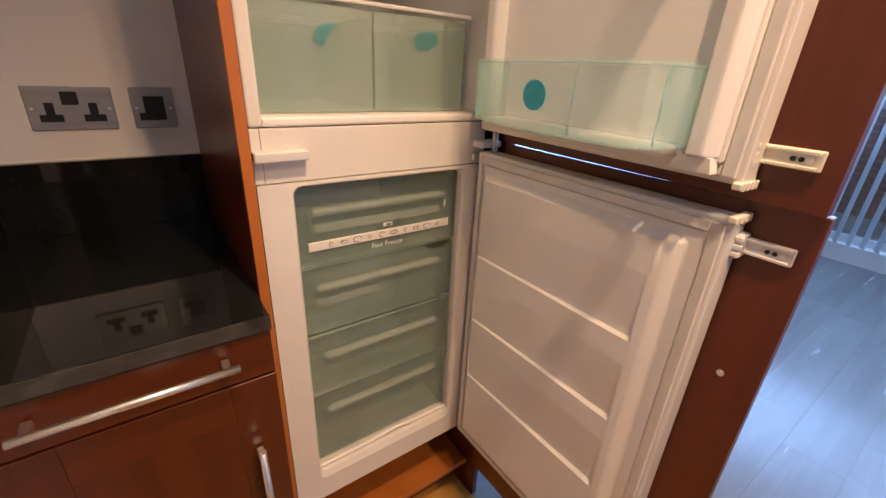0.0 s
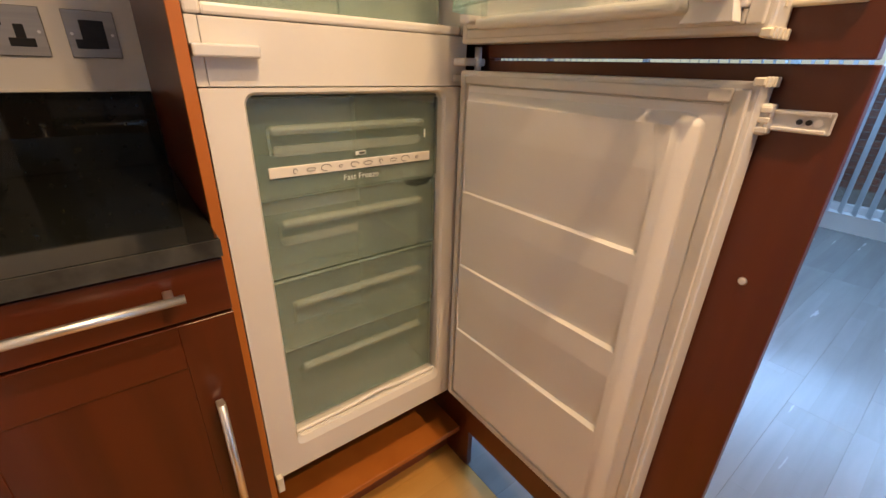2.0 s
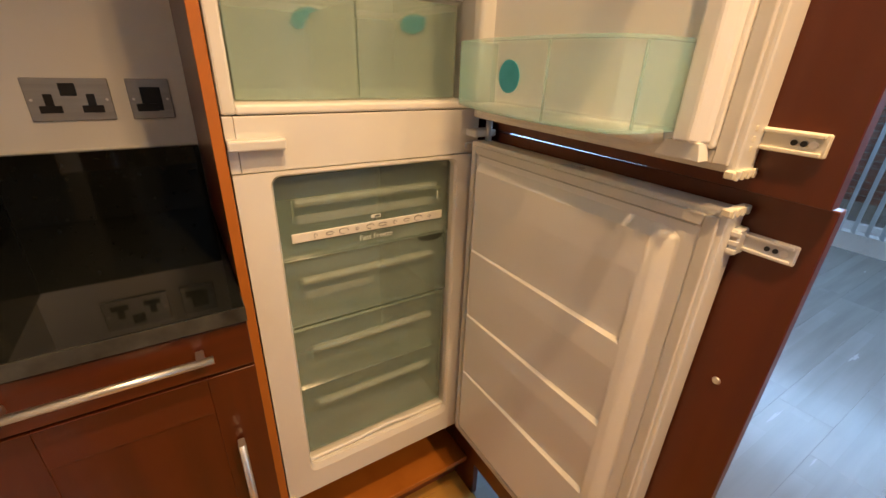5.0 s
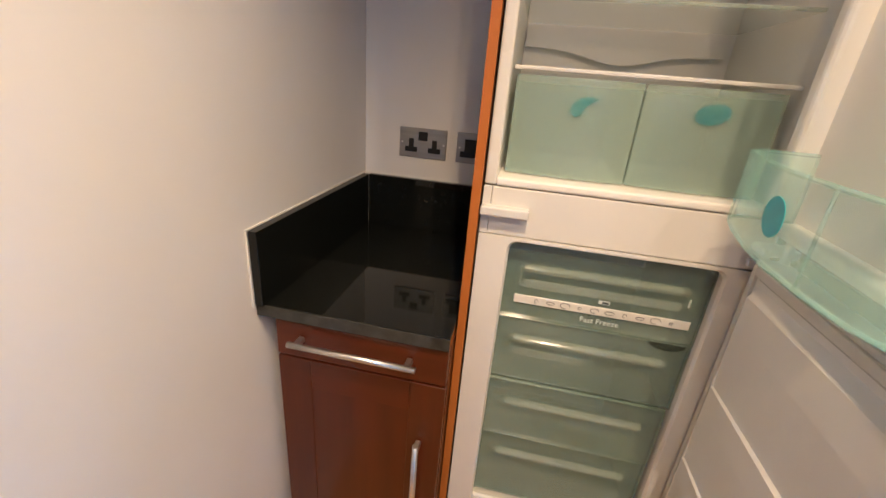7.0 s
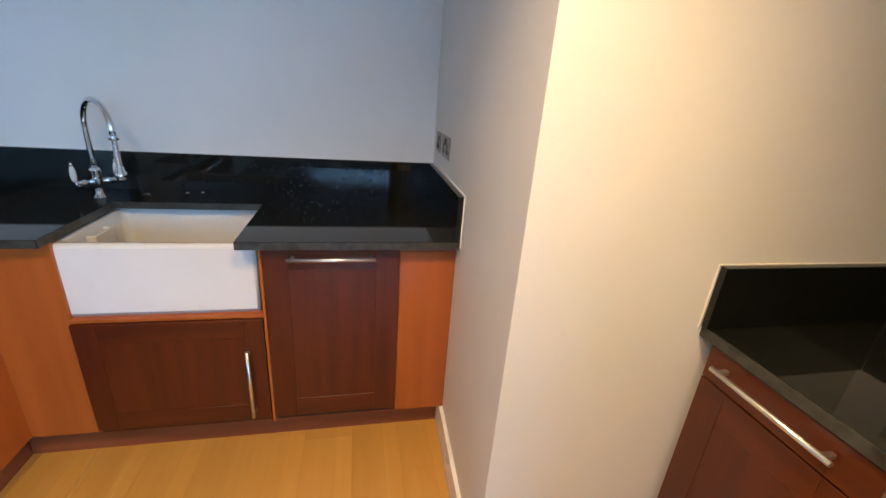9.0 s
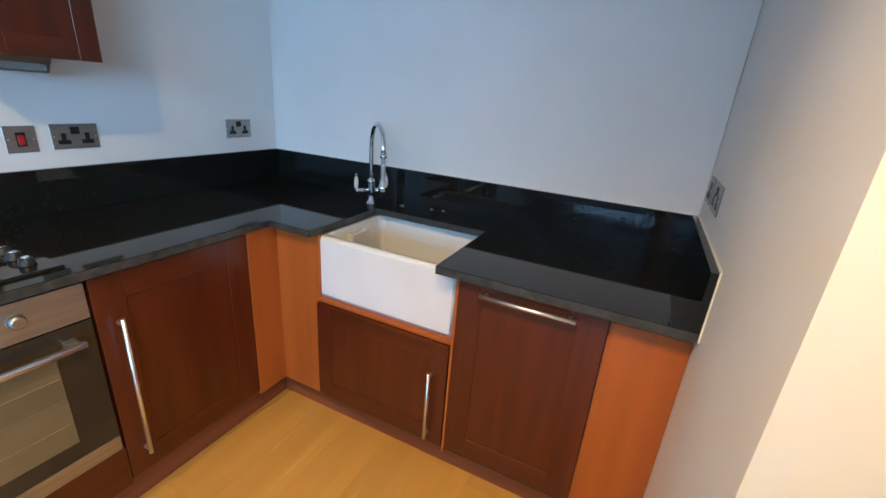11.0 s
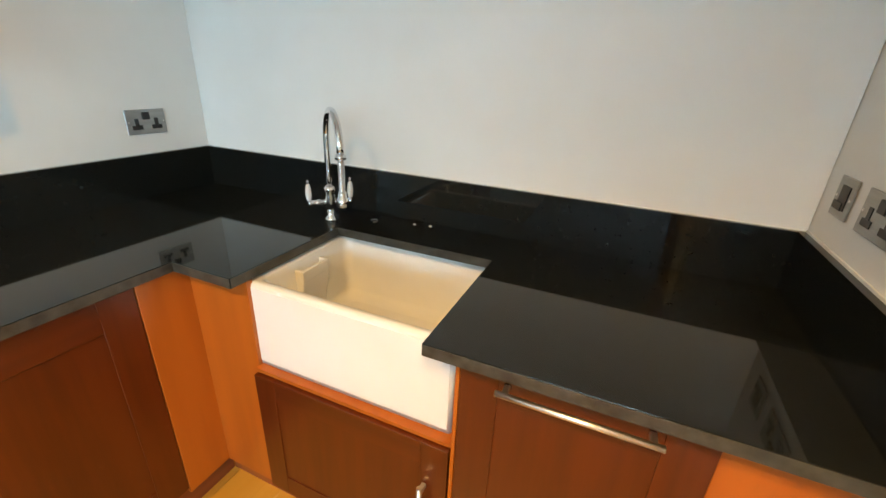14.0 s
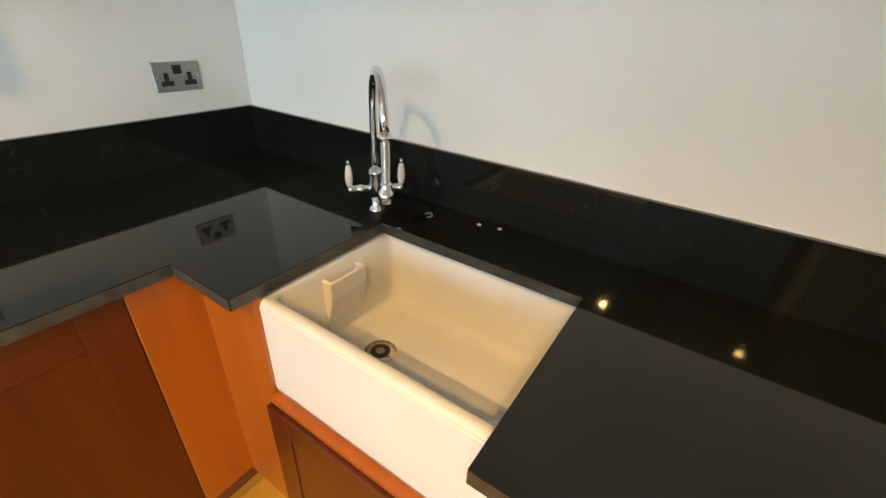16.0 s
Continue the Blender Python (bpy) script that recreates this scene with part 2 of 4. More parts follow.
def prism(bm, outline, axis, a, b, bev=0.0):
    """An outline in the two other axes, drawn out along one axis from a to b."""
    def place(u, v, w):
        return {"x": (w, u, v), "y": (u, w, v), "z": (u, v, w)}[axis]
    lo = [bm.verts.new(place(u, v, a)) for u, v in outline]
    hi = [bm.verts.new(place(u, v, b)) for u, v in outline]
    n = len(outline)
    f = [bm.faces.new(lo[::-1]), bm.faces.new(hi)] + [bm.faces.new((lo[k], lo[(k + 1) % n], hi[(k + 1) % n], hi[k])) for k in range(n)]
    bmesh.ops.recalc_face_normals(bm, faces=f)
    if bev:
        bmesh.ops.bevel(bm, geom=list({e for q in f for e in q.edges}), offset=bev, segments=2, affect="EDGES", profile=0.5)
    return bm


def oval(bm, c, u, v, ru, rv, depth, seg=20):
    """A thin oval plate at c spanned by u and v."""
    c, u, v = Vector(c), Vector(u), Vector(v)
    n = u.cross(v) * depth
    lo = [bm.verts.new(c + u * ru * math.cos(a) + v * rv * math.sin(a)) for a in (2 * math.pi * k / seg for k in range(seg))]
    hi = [bm.verts.new(p.co + n) for p in lo]
    bm.faces.new(lo[::-1])
    bm.faces.new(hi)
    for k in range(seg):
        bm.faces.new((lo[k], lo[(k + 1) % seg], hi[(k + 1) % seg], hi[k]))
    return bm


def thing(name, base, label, category, group=""):
    ob = new(name)
    ob.location = base
    ob.empty_display_size = 0.1
    BASE[ob] = Vector(base)
    return tagged(ob, label, category, group)


def mesh_of(name, bm, material, shift=None):
    if shift is not None:
        bmesh.ops.translate(bm, verts=bm.verts, vec=-shift)
    me = bpy.data.meshes.new(name)
    bm.to_mesh(me)
    bm.free()
    me.materials.append(material)
    return me


def part(name, bm, material, parent, label=""):
    """One mesh, made in world coordinates, as a part of a thing or of a part."""
    base = BASE[parent]
    ob = new(name, mesh_of(name, bm, material, base))
    ob.parent = parent
    BASE[ob] = base
    return tagged(ob, label) if label else ob


def structure(name, bm, material, label, category):
    ob = new(name, mesh_of(name, bm, material))
    BASE[ob] = Vector((0, 0, 0))
    return tagged(ob, label, category, kind="structure")


def turn(bm, centre, degrees):
    bmesh.ops.rotate(bm, verts=bm.verts, cent=centre, matrix=Matrix.Rotation(radians(degrees), 3, "Z"))
    return bm


def writing(name, text, size, m, material, parent):
    cu = bpy.data.curves.new(name, "FONT")
    cu.body, cu.size, cu.extrude, cu.align_x, cu.align_y = text, size, 0.0002, "CENTER", "CENTER"
    tmp = bpy.data.objects.new(name, cu)
    me = bpy.data.meshes.new_from_object(tmp)
    bpy.data.objects.remove(tmp)
    me.transform(Matrix.Translation(-BASE[parent]) @ m)
    me.materials.append(material)
    ob = new(name, me)
    ob.parent = parent
    BASE[ob] = BASE[parent]
    return ob


# ---- the shell of the place ----
CEIL = 2.4
A, F, B, S, O = -0.304, 1.302, 0.241, -1.549, -1.885   # faces of the side, back, return, sink and oven walls
floor = structure("floor", box(-1.7, 4.9, -2.05, 5.6, -0.12, -0.006), M_MORTAR, "screed under the laminate floor", "floor")
structure("ceiling", box(-1.7, 4.9, -2.05, 5.6, CEIL, CEIL + 0.12), M_CEIL, "plain white painted ceiling", "ceiling")
pier = structure("wall_pier", prism(bmesh.new(), ((A, 0.209), (A, F + 0.1), (S - 0.12, F + 0.1), (S - 0.12, B + 0.002), (S, B + 0.002), (-0.90, 0.2365)), "z", -0.1, CEIL - 0.002), M_WALL, "white painted wall between fridge recess and sink run", "wall")
structure("wall_back", box(A + 0.002, 0.78, F, F + 0.1, -0.1, CEIL - 0.002), M_WALL, "white painted wall behind the fridge recess", "wall")
structure("wall_sink", box(S - 0.12, S, -2.0, B, -0.1, CEIL - 0.002), M_WALL, "white painted wall behind the sink", "wall")
structure("wall_oven", box(S + 0.002, 4.5, O - 0.12, O, -0.1, CEIL - 0.002), M_WALL, "white painted wall behind hob and oven", "wall")
structure("wall_living_side", box(0.68, 0.78, F + 0.102, 5.5, -0.1, CEIL - 0.002), M_WALL, "white painted wall of the living room", "wall")
structure("wall_living_end", box(0.68, 4.6, 5.4, 5.52, -0.1, CEIL - 0.004), M_WALL, "white painted end wall of the living room", "wall")
# window wall with a long low-silled opening
WX = 4.5
wb = box(WX, WX + 0.2, -1.883, 5.398, -0.1, 0.14)
bx(wb, WX, WX + 0.2, -1.883, 5.398, 2.28, CEIL - 0.002)
bx(wb, WX, WX + 0.2, -1.883, -1.3, 0.14, 2.28)
bx(wb, WX, WX + 0.2, 5.2, 5.398, 0.14, 2.28)
structure("wall_window", wb, M_GLOSSWHITE, "white wall under and around the wide window", "wall")
win = thing("window_1", (WX + 0.1, 2.0, 0.14), "wide white-framed window with a low sill", "window")
tagged(win, kind="structure")
fr = box(WX + 0.09, WX + 0.15, -1.298, 5.198, 0.142, 0.20)
bx(fr, WX + 0.09, WX + 0.15, -1.298, 5.198, 2.22, 2.278)
part("window_frame", fr, M_UPVC, win)
for k in range(6):
    y = -1.298 + k * 1.2872
    part("mullion", box(WX + 0.092, WX + 0.148, y, y + 0.06, 0.2, 2.22, 0.004), M_UPVC, win)
    if k < 5:
        pane = part("pane", box(WX + 0.115, WX + 0.121, y + 0.06, y + 1.2872, 0.2, 2.22), M_GLASS, win)
        pane.visible_shadow = False
blind = thing("vertical_blind", (WX - 0.06, 2.0, 0.15), "white vertical blind with half-open fabric slats over the window", "blind")
part("headrail", box(WX - 0.085, WX - 0.035, -1.25, 5.15, 2.29, 2.33, 0.003), M_UPVC, blind)
slat_me = None
for k in range(75):
    y = -1.2 + 0.084 * k
    if slat_me is None:
        sb = turn(box(-0.0012, 0.0012, -0.0445, 0.0445, -1.065, 1.065), (0, 0, 0), -62)
        slat_me = mesh_of("slat", sb, M_BLIND)
    s = new("slat", slat_me)
    s.parent = blind
    s.location = Vector((WX - 0.06, y, 1.222)) - BASE[blind]

# outside: paving to the horizon and a brick wall
structure("ground", box(WX + 0.2, 400, -200, 200, -0.3, -0.14), M_PAVE, "grey paving outside the window", "ground")
gw = thing("garden_wall", (6.3, 2.0, -0.14), "low weathered red brick wall outside the window", "wall")
part("mortar_core", box(6.31, 6.5, -3.0, 8.0, -0.14, 1.13), M_MORTAR, gw)
brick_me = mesh_of("brick", box(-0.01, 0.02, -0.1075, 0.1075, -0.0325, 0.0325, 0.004, 1), M_BRICK)
for row in range(15):
    for k in range(19):
        q = new("brick", brick_me)
        q.parent = gw
        q.location = Vector((6.305, 0.0 + 0.225 * k + (0.1125 if row % 2 else 0), 0.06 + 0.075 * row)) - BASE[gw]

# ceiling downlights
for lx, ly, power, beam in LAMPS:
    d = thing("downlight", (lx, ly, CEIL - 0.012), "recessed warm ceiling downlight with a steel ring", "light", "ceiling downlights")
    ring = bmesh.new()
    tube(ring, [(lx + 0.042 * math.cos(a), ly + 0.042 * math.sin(a), CEIL - 0.004) for a in (2 * math.pi * k / 24 for k in range(25))], 0.005, 6)
    part("ring", ring, M_SATIN, d)
    part("bulb", oval(bmesh.new(), (lx, ly, CEIL - 0.005), (1, 0, 0), (0, 1, 0), 0.028, 0.028, 0.003), M_BULB, d)

# small chips in the paint of the side wall
for cy, cz, r in ((0.236, 1.333, 0.0035), (0.242, 1.327, 0.002)):
    part("paint_chip", oval(bmesh.new(), (A, cy, cz), (0, 1, 0.3), (0, -0.3, 1), r * 1.4, r, 0.0006, 9), M_SEAL, pier)

# skirting boards
structure("baseboard_side", box(A, A + 0.016, 0.20, 0.745, 0, 0.125, 0.004), M_GLOSSWHITE, "white painted skirting on the side wall", "skirting board")
sb = prism(bmesh.new(), ((-0.288, 0.193), (-0.288, 0.209), (-0.90, 0.2365), (-1.003, 0.2372), (-1.003, 0.2212), (-0.90, 0.2205)), "z", 0, 0.125, 0.003)
structure("baseboard_return", sb, M_GLOSSWHITE, "white painted skirting on the return wall", "skirting board")


# ---- fittings shared by the cabinets ----
def bar_handle(parent, p, q, out, r=0.0065, stand=0.028):
    """A round satin bar between p and q, held by two square posts behind it."""
    p, q, out = Vector(p), Vector(q), Vector(out)
    way = (q - p).normalized()
    h = part("handle", tube(bmesh.new(), (p, q), r), M_SATIN, parent, "satin steel bar handle")
    for c in (p + way * 0.018, q - way * 0.018):
        e = c - out * stand
        lo = Vector([min(c[i], e[i]) - 0.006 * (out[i] == 0) for i in range(3)])
        hi = Vector([max(c[i], e[i]) + 0.006 * (out[i] == 0) for i in range(3)])
        part("post", box(lo.x, hi.x, lo.y, hi.y, lo.z, hi.z, 0.0015, 1), M_SATIN, h)
    return h


def shaker_front(name, parent, axis, face, u0, u1, z0, z1, rail=0.075, thick=0.02, depth=0.0035, material=None):
    """A framed door in the plane axis = face, which looks towards +axis; its panel is set back."""
    def bar(bm, a0, a1, b0, b1, front, back):
        if axis == "x":
            bx(bm, back, front, a0, a1, b0, b1, 0.0009, 1)
        elif axis == "y":
            bx(bm, a0, a1, back, front, b0, b1, 0.0009, 1)
        else:
            bx(bm, a0, a1, front, back, b0, b1, 0.0009, 1)
    sign = -1 if axis == "-y" else 1
    back = face - sign * thick
    fp = face - sign * depth
    d = bmesh.new()
    bar(d, u0 + rail * 0.3, u1 - rail * 0.3, z0 + rail * 0.3, z1 - rail * 0.3, back + sign * 0.004, back)
    door = part(name, d, material or M_DOOR, parent)
    for s0, s1 in ((u0, u0 + rail), (u1 - rail, u1)):
        stile = bmesh.new()
        bar(stile, s0, s1, z0, z1, face, back + sign * 0.0045)
        part("stile", stile, material or M_DOOR, door)
    for r0, r1 in ((z0, z0 + rail), (z1 - rail, z1)):
        rails = bmesh.new()
        bar(rails, u0 + rail, u1 - rail, r0, r1, face, back + sign * 0.0045)
        part("rail", rails, M_DOOR_H, door)
    pan = bmesh.new()
    bar(pan, u0 + rail - 0.001, u1 - rail + 0.001, z0 + rail - 0.001, z1 - rail + 0.001, fp, back + sign * 0.0045)
    part("panel", pan, material or M_DOOR, door)
    return door


def socket(kind, centre, u, n, group="steel sockets"):
    """A steel face plate on a wall: u runs along the wall, n out of it."""
    c, u, n, up = Vector(centre), Vector(u), Vector(n), Vector((0, 0, 1))
    w, h = (0.146, 0.088) if kind == "double" else (0.084, 0.088)
    labels = {"double": "brushed steel double power socket with black inserts", "single": "brushed steel single outlet plate with black insert", "switch": "brushed steel cooker switch with red rocker"}
    t = thing("power_socket" if kind != "switch" else "cooker_switch", c, labels[kind] + " on the wall", "socket" if kind != "switch" else "switch", group)

    def plate(a0, a1, b0, b1, d0, d1, bev=0.0008):
        p, q = c + u * a0 + up * b0 + n * d0, c + u * a1 + up * b1 + n * d1
        lo, hi = [min(p[i], q[i]) for i in range(3)], [max(p[i], q[i]) for i in range(3)]
        return box(lo[0], hi[0], lo[1], hi[1], lo[2], hi[2], bev, 1)
    part("face_plate", plate(-w / 2, w / 2, -h / 2, h / 2, 0.0005, 0.005, 0.0015), M_STEEL, t)
    if kind == "double":
        for s in (-1, 1):
            x = 0.036 * s
            part("socket_insert", plate(x - 0.019, x + 0.019, -0.027, -0.012, 0.004, 0.0068), M_BLACKP, t, "black pin holes")
            part("earth_insert", plate(x - 0.0075, x + 0.0075, -0.0125, 0.012, 0.004, 0.0066), M_BLACKP, t)
        part("rocker", plate(-0.014, 0.014, 0.008, 0.034, 0.004, 0.0085, 0.0012), M_BLACKP, t, "black switch rocker")
    elif kind == "single":
        part("insert", plate(-0.018, 0.022, -0.026, 0.026, 0.004, 0.0068), M_BLACKP, t, "black outlet insert")
        part("outlet_lip", plate(-0.030, 0.012, -0.027, -0.010, 0.004, 0.0085), M_BLACKP, t)
    else:
        part("rocker_frame", plate(-0.013, 0.013, -0.023, 0.023, 0.004, 0.0065), M_BLACKP, t)
        part("rocker", plate(-0.009, 0.009, -0.019, 0.014, 0.006, 0.010, 0.0015), M_RED, t, "red rocker switch")
    for s in (-1, 1):
        k = c + u * (s * (w / 2 - 0.009)) + n * 0.005
        part("screw", tube(bmesh.new(), (k, k + n * 0.0012), 0.003, 8), M_SATIN, t)
    return t


TOP, UNDER, UPSTAND = 0.905, 0.877, 1.067

# ---- fridge recess: base cabinet and worktop ----
cab = thing("base_cabinet", (-0.09, 1.0, 0), "dark cherry base cabinet with one drawer and one door", "cabinet", "base cabinets")
part("body", box(-0.268, 0.105, 0.745, F - 0.004, 0.13, UNDER), M_DOOR, cab)
part("plinth", box(-0.268, 0.105, 0.79, 0.806, 0, 0.128), M_PLINTH, cab)
part("filler", box(A + 0.001, -0.270, 0.800, 0.812, 0.0, UNDER - 0.002, 0.001), M_GLOSSWHITE, cab, "white filler strip")
dr = part("drawer_front", box(-0.268, 0.104, 0.722, 0.744, 0.786, 0.872, 0.002), M_DOOR_H, cab)
bar_handle(dr, (-0.224, 0.690, 0.838), (0.046, 0.690, 0.838), (0, -1, 0))
dd = shaker_front("door", cab, "-y", 0.722, -0.268, 0.104, 0.15, 0.781, depth=0.002)
bar_handle(dd, (0.057, 0.690, 0.645), (0.057, 0.690, 0.34), (0, -1, 0))
wt = thing("worktop", (-0.1, 1.0, UNDER), "polished black granite worktop with upstand beside the fridge", "worktop")
part("slab", box(A + 0.001, 0.105, 0.716, F - 0.001, UNDER, TOP, 0.0015, 1), M_STONE, wt)
part("front_edge", box(A + 0.001, 0.105, 0.7135, 0.7158, UNDER + 0.001, TOP - 0.001), M_STONE_EDGE, wt, "worn grey sawn front edge")
part("upstand", box(A + 0.004, A + 0.022, 0.706, F - 0.0202, TOP + 0.0005, UPSTAND, 0.001, 1), M_STONE, wt)
part("upstand", box(A + 0.022, 0.105, F - 0.020, F - 0.003, TOP + 0.0005, UPSTAND, 0.001, 1), M_STONE, wt)
sl = box(A + 0.0005, A + 0.004, 0.703, F - 0.001, UPSTAND - 0.001, UPSTAND + 0.003, 0.001, 1)
bx(sl, A + 0.0005, A + 0.004, 0.701, 0.7055, TOP - 0.004, UPSTAND + 0.003, 0.001, 1)
bx(sl, A + 0.004, 0.105, F - 0.004, F - 0.0005, UPSTAND - 0.001, UPSTAND + 0.004, 0.001, 1)
part("sealant", sl, M_SEAL, wt, "bead of off-white sealant")
socket("double", (-0.117, F, 1.176), (1, 0, 0), (0, -1, 0))
socket("single", (0.029, F, 1.176), (1, 0, 0), (0, -1, 0))

# ---- tall fridge cabinet with its two open cherry doors ----
tall = thing("fridge_cabinet", (0.38, 1.05, 0), "tall cherry fridge cabinet with both doors open", "cabinet")
part("side_panel", box(0.107, 0.1235, 0.795, F - 0.002, 0, 2.2), M_DOOR, tall)
part("side_edge", box(0.1068, 0.1238, 0.785, 0.7948, 0, 2.2, 0.001, 1), M_EDGE, tall, "orange edging strip")
part("side_panel", box(0.655, 0.674, 0.755, F - 0.002, 0, 2.2, 0.001, 1), M_DOOR, tall)
part("bottom_board", box(0.1262, 0.6545, 0.794, F - 0.010, 0.1115, 0.130, 0.0015, 1), M_EDGE, tall, "orange bottom board")
part("inner_rail", box(0.1262, 0.6545, 0.872, 0.888, 0.215, 0.298, 0.001, 1), M_DOOR, tall)
part("plinth", box(0.1262, 0.6545, 0.853, 0.869, 0, 0.111), M_PLINTH, tall)
part("top_panel", box(0.1262, 0.6545, 0.80, F - 0.004, 2.18, 2.2), M_DOOR, tall)
part("back_panel", box(0.1262, 0.6545, F - 0.008, F - 0.003, 0.112, 2.18), M_DOOR, tall)
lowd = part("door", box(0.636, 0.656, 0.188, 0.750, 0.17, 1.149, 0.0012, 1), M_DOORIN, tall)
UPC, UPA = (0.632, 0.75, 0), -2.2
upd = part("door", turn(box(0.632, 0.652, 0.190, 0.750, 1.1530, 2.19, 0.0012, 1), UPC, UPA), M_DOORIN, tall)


def slide(parent, y0, y1, zc, x, material, label, angle):
    s = bmesh.new()
    bx(s, x - 0.006, x - 0.0005, y0, y1, zc - 0.012, zc + 0.012, 0.0015, 1)
    bx(s, x - 0.0095, x - 0.005, y0 + 0.004, y1 + 0.002, zc + 0.007, zc + 0.011, 0.0008, 1)
    bx(s, x - 0.0095, x - 0.005, y0 + 0.004, y1 + 0.002, zc - 0.011, zc - 0.007, 0.0008, 1)
    bx(s, x - 0.024, x - 0.0005, y1 - 0.002, y1 + 0.010, zc - 0.017, zc + 0.017, 0.002, 1)
    for dz in (-0.011, 0.0, 0.011):
        bx(s, x - 0.027, x - 0.022, y1 - 0.004, y1 + 0.008, zc + dz - 0.003, zc + dz + 0.003, 0.0008, 1)
    if angle:
        turn(s, UPC, angle)
    b = part("slide_bracket", s, material, parent, label)
    for k in range(3):
        h = tube(bmesh.new(), ((x - 0.0078, y0 + 0.012 + 0.0085 * k, zc), (x - 0.006, y0 + 0.012 + 0.0085 * k, zc)), 0.0030 if k else 0.0042, 10)
        if angle:
            turn(h, UPC, angle)
        part("screw", h, M_BLACKP if k else M_SATIN, b)


slide(lowd, 0.206, 0.262, 1.090, 0.636, M_PALE, "pale plastic door slide", 0)
slide(upd, 0.210, 0.272, 1.214, 0.632, M_CREAM, "cream plastic door slide", UPA)
part("screw", tube(bmesh.new(), ((0.6362, 0.236, 0.887), (0.6335, 0.236, 0.887)), (0.006, 0.0045), 12), M_SATIN, lowd, "small steel screw head")

# ---- the fridge-freezer ----
X0, X1, Y0, Y1 = 0.127, 0.622, 0.800, 1.285
fridge = thing("fridge_freezer", (0.37, 1.05, 0.130), "white built-in fridge-freezer standing open and empty", "fridge")
part("freezer_side", box(X0, 0.178, Y0, Y1, 0.30, 1.098, 0.004), M_APPL, fridge)
part("freezer_side", box(0.568, X1, Y0 + 0.002, Y1, 0.30, 1.098, 0.012, 3), M_APPL, fridge)
def rounded(x0, x1, z0, z1, r, n=6):
    """A rounded rectangle as a list of points, starting at the lower left."""
    out = []
    for cx, cz, a0 in ((x0 + r, z0 + r, 180), (x1 - r, z0 + r, 270), (x1 - r, z1 - r, 0), (x0 + r, z1 - r, 90)):
        out += [(cx + r * math.cos(radians(a0 + 90 * i / n)), cz + r * math.sin(radians(a0 + 90 * i / n))) for i in range(n + 1)]
    return out


def bezel(outer, lip, inner, y0, y1, y2):
    """A front frame: flat face from the outer to the lip outline, then a rounded step back to the inner outline."""
    bm = bmesh.new()
    rows = [[bm.verts.new((x, y, z)) for x, z in o] for o, y in ((outer, y2), (outer, y0), (lip, y0), (inner, y1), (inner, y2))]
    for a, b in zip(rows, rows[1:]):
        for i in range(len(a)):
            bm.faces.new((a[i], a[(i + 1) % len(a)], b[(i + 1) % len(b)], b[i]))
    bmesh.ops.recalc_face_normals(bm, faces=bm.faces)
    return bm


part("freezer_bezel", bezel(rounded(0.1275, 0.602, 0.3015, 1.0985, 0.002), rounded(0.184, 0.566, 0.366, 1.0925, 0.018), rounded(0.188, 0.562, 0.381, 1.0885, 0.016), Y0 - 0.004, Y0 + 0.003, Y0 + 0.018), M_APPL, fridge, "white freezer surround with rounded corners")
part("freezer_sill", box(0.1785, 0.5675, Y0 + 0.006, Y1, 0.30, 0.384, 0.004), M_APPL, fridge)
part("freezer_back", box(0.1785, 0.5675, 1.24, Y1, 0.3845, 1.098), M_LINER, fridge)
part("fridge_side", box(X0, 0.149, Y0, Y1, 1.192, 2.099, 0.004), M_APPL, fridge)
part("fridge_side", box(0.603, X1, Y0 + 0.002, Y1, 1.192, 2.099, 0.005), M_APPL, fridge)
part("fridge_back", box(0.1495, 0.6025, 1.18, Y1, 1.2075, 2.099), M_LINER, fridge)
part("fridge_top", box(X0, X1, Y0, Y1, 2.10, 2.14, 0.003), M_APPL, fridge)
part("divider", box(X0 + 0.0158, X1 - 0.004, Y0 - 0.001, 1.2, 1.1003, 1.190, 0.0012), M_APPL, fridge)
part("divider_side", box(X0, X0 + 0.0150, Y0 - 0.001, 1.2, 1.1003, 1.190, 0.0008), M_APPL, fridge)
part("fridge_floor", box(0.148, 0.600, Y0 - 0.0015, 1.19, 1.192, 1.207, 0.004), M_LINER, fridge)
part("machine_base", box(0.16, 0.59, 0.95, 1.27, 0.1305, 0.2995, 0.004), M_BLACKP, fridge, "black machine base")
part("foot_bracket", box(0.1275, 0.141, 0.783, 0.801, 0.272, 0.314, 0.002, 1), M_CREAM, fridge, "cream corner bracket")
# latch cover and middle hinge
part("latch_cover", box(0.1265, 0.214, 0.778, 0.800, 1.139, 1.156, 0.003), M_CERW, fridge, "white plastic cover strip")
hg = part("hinge", box(0.585, 0.640, 0.765, 0.801, 1.138, 1.152, 0.003), M_PALE, fridge, "pale metal middle hinge")
part("hinge_pin", tube(bmesh.new(), ((0.622, 0.768, 1.118), (0.622, 0.768, 1.172)), 0.007, 12), M_SATIN, hg)
part("hinge_plate", box(0.585, 0.612, 0.792, 0.8015, 1.108, 1.122, 0.002), M_PALE, hg)
# wavy drip lip along the freezer's bottom
lip = bmesh.new()
tube(lip, [(0.185 + 0.38 * k / 24, 0.814, 0.390 + 0.008 * math.exp(-((k - 13) / 3.2) ** 2)) for k in range(25)], 0.005, 8)
part("drip_lip", lip, M_LINER, fridge)

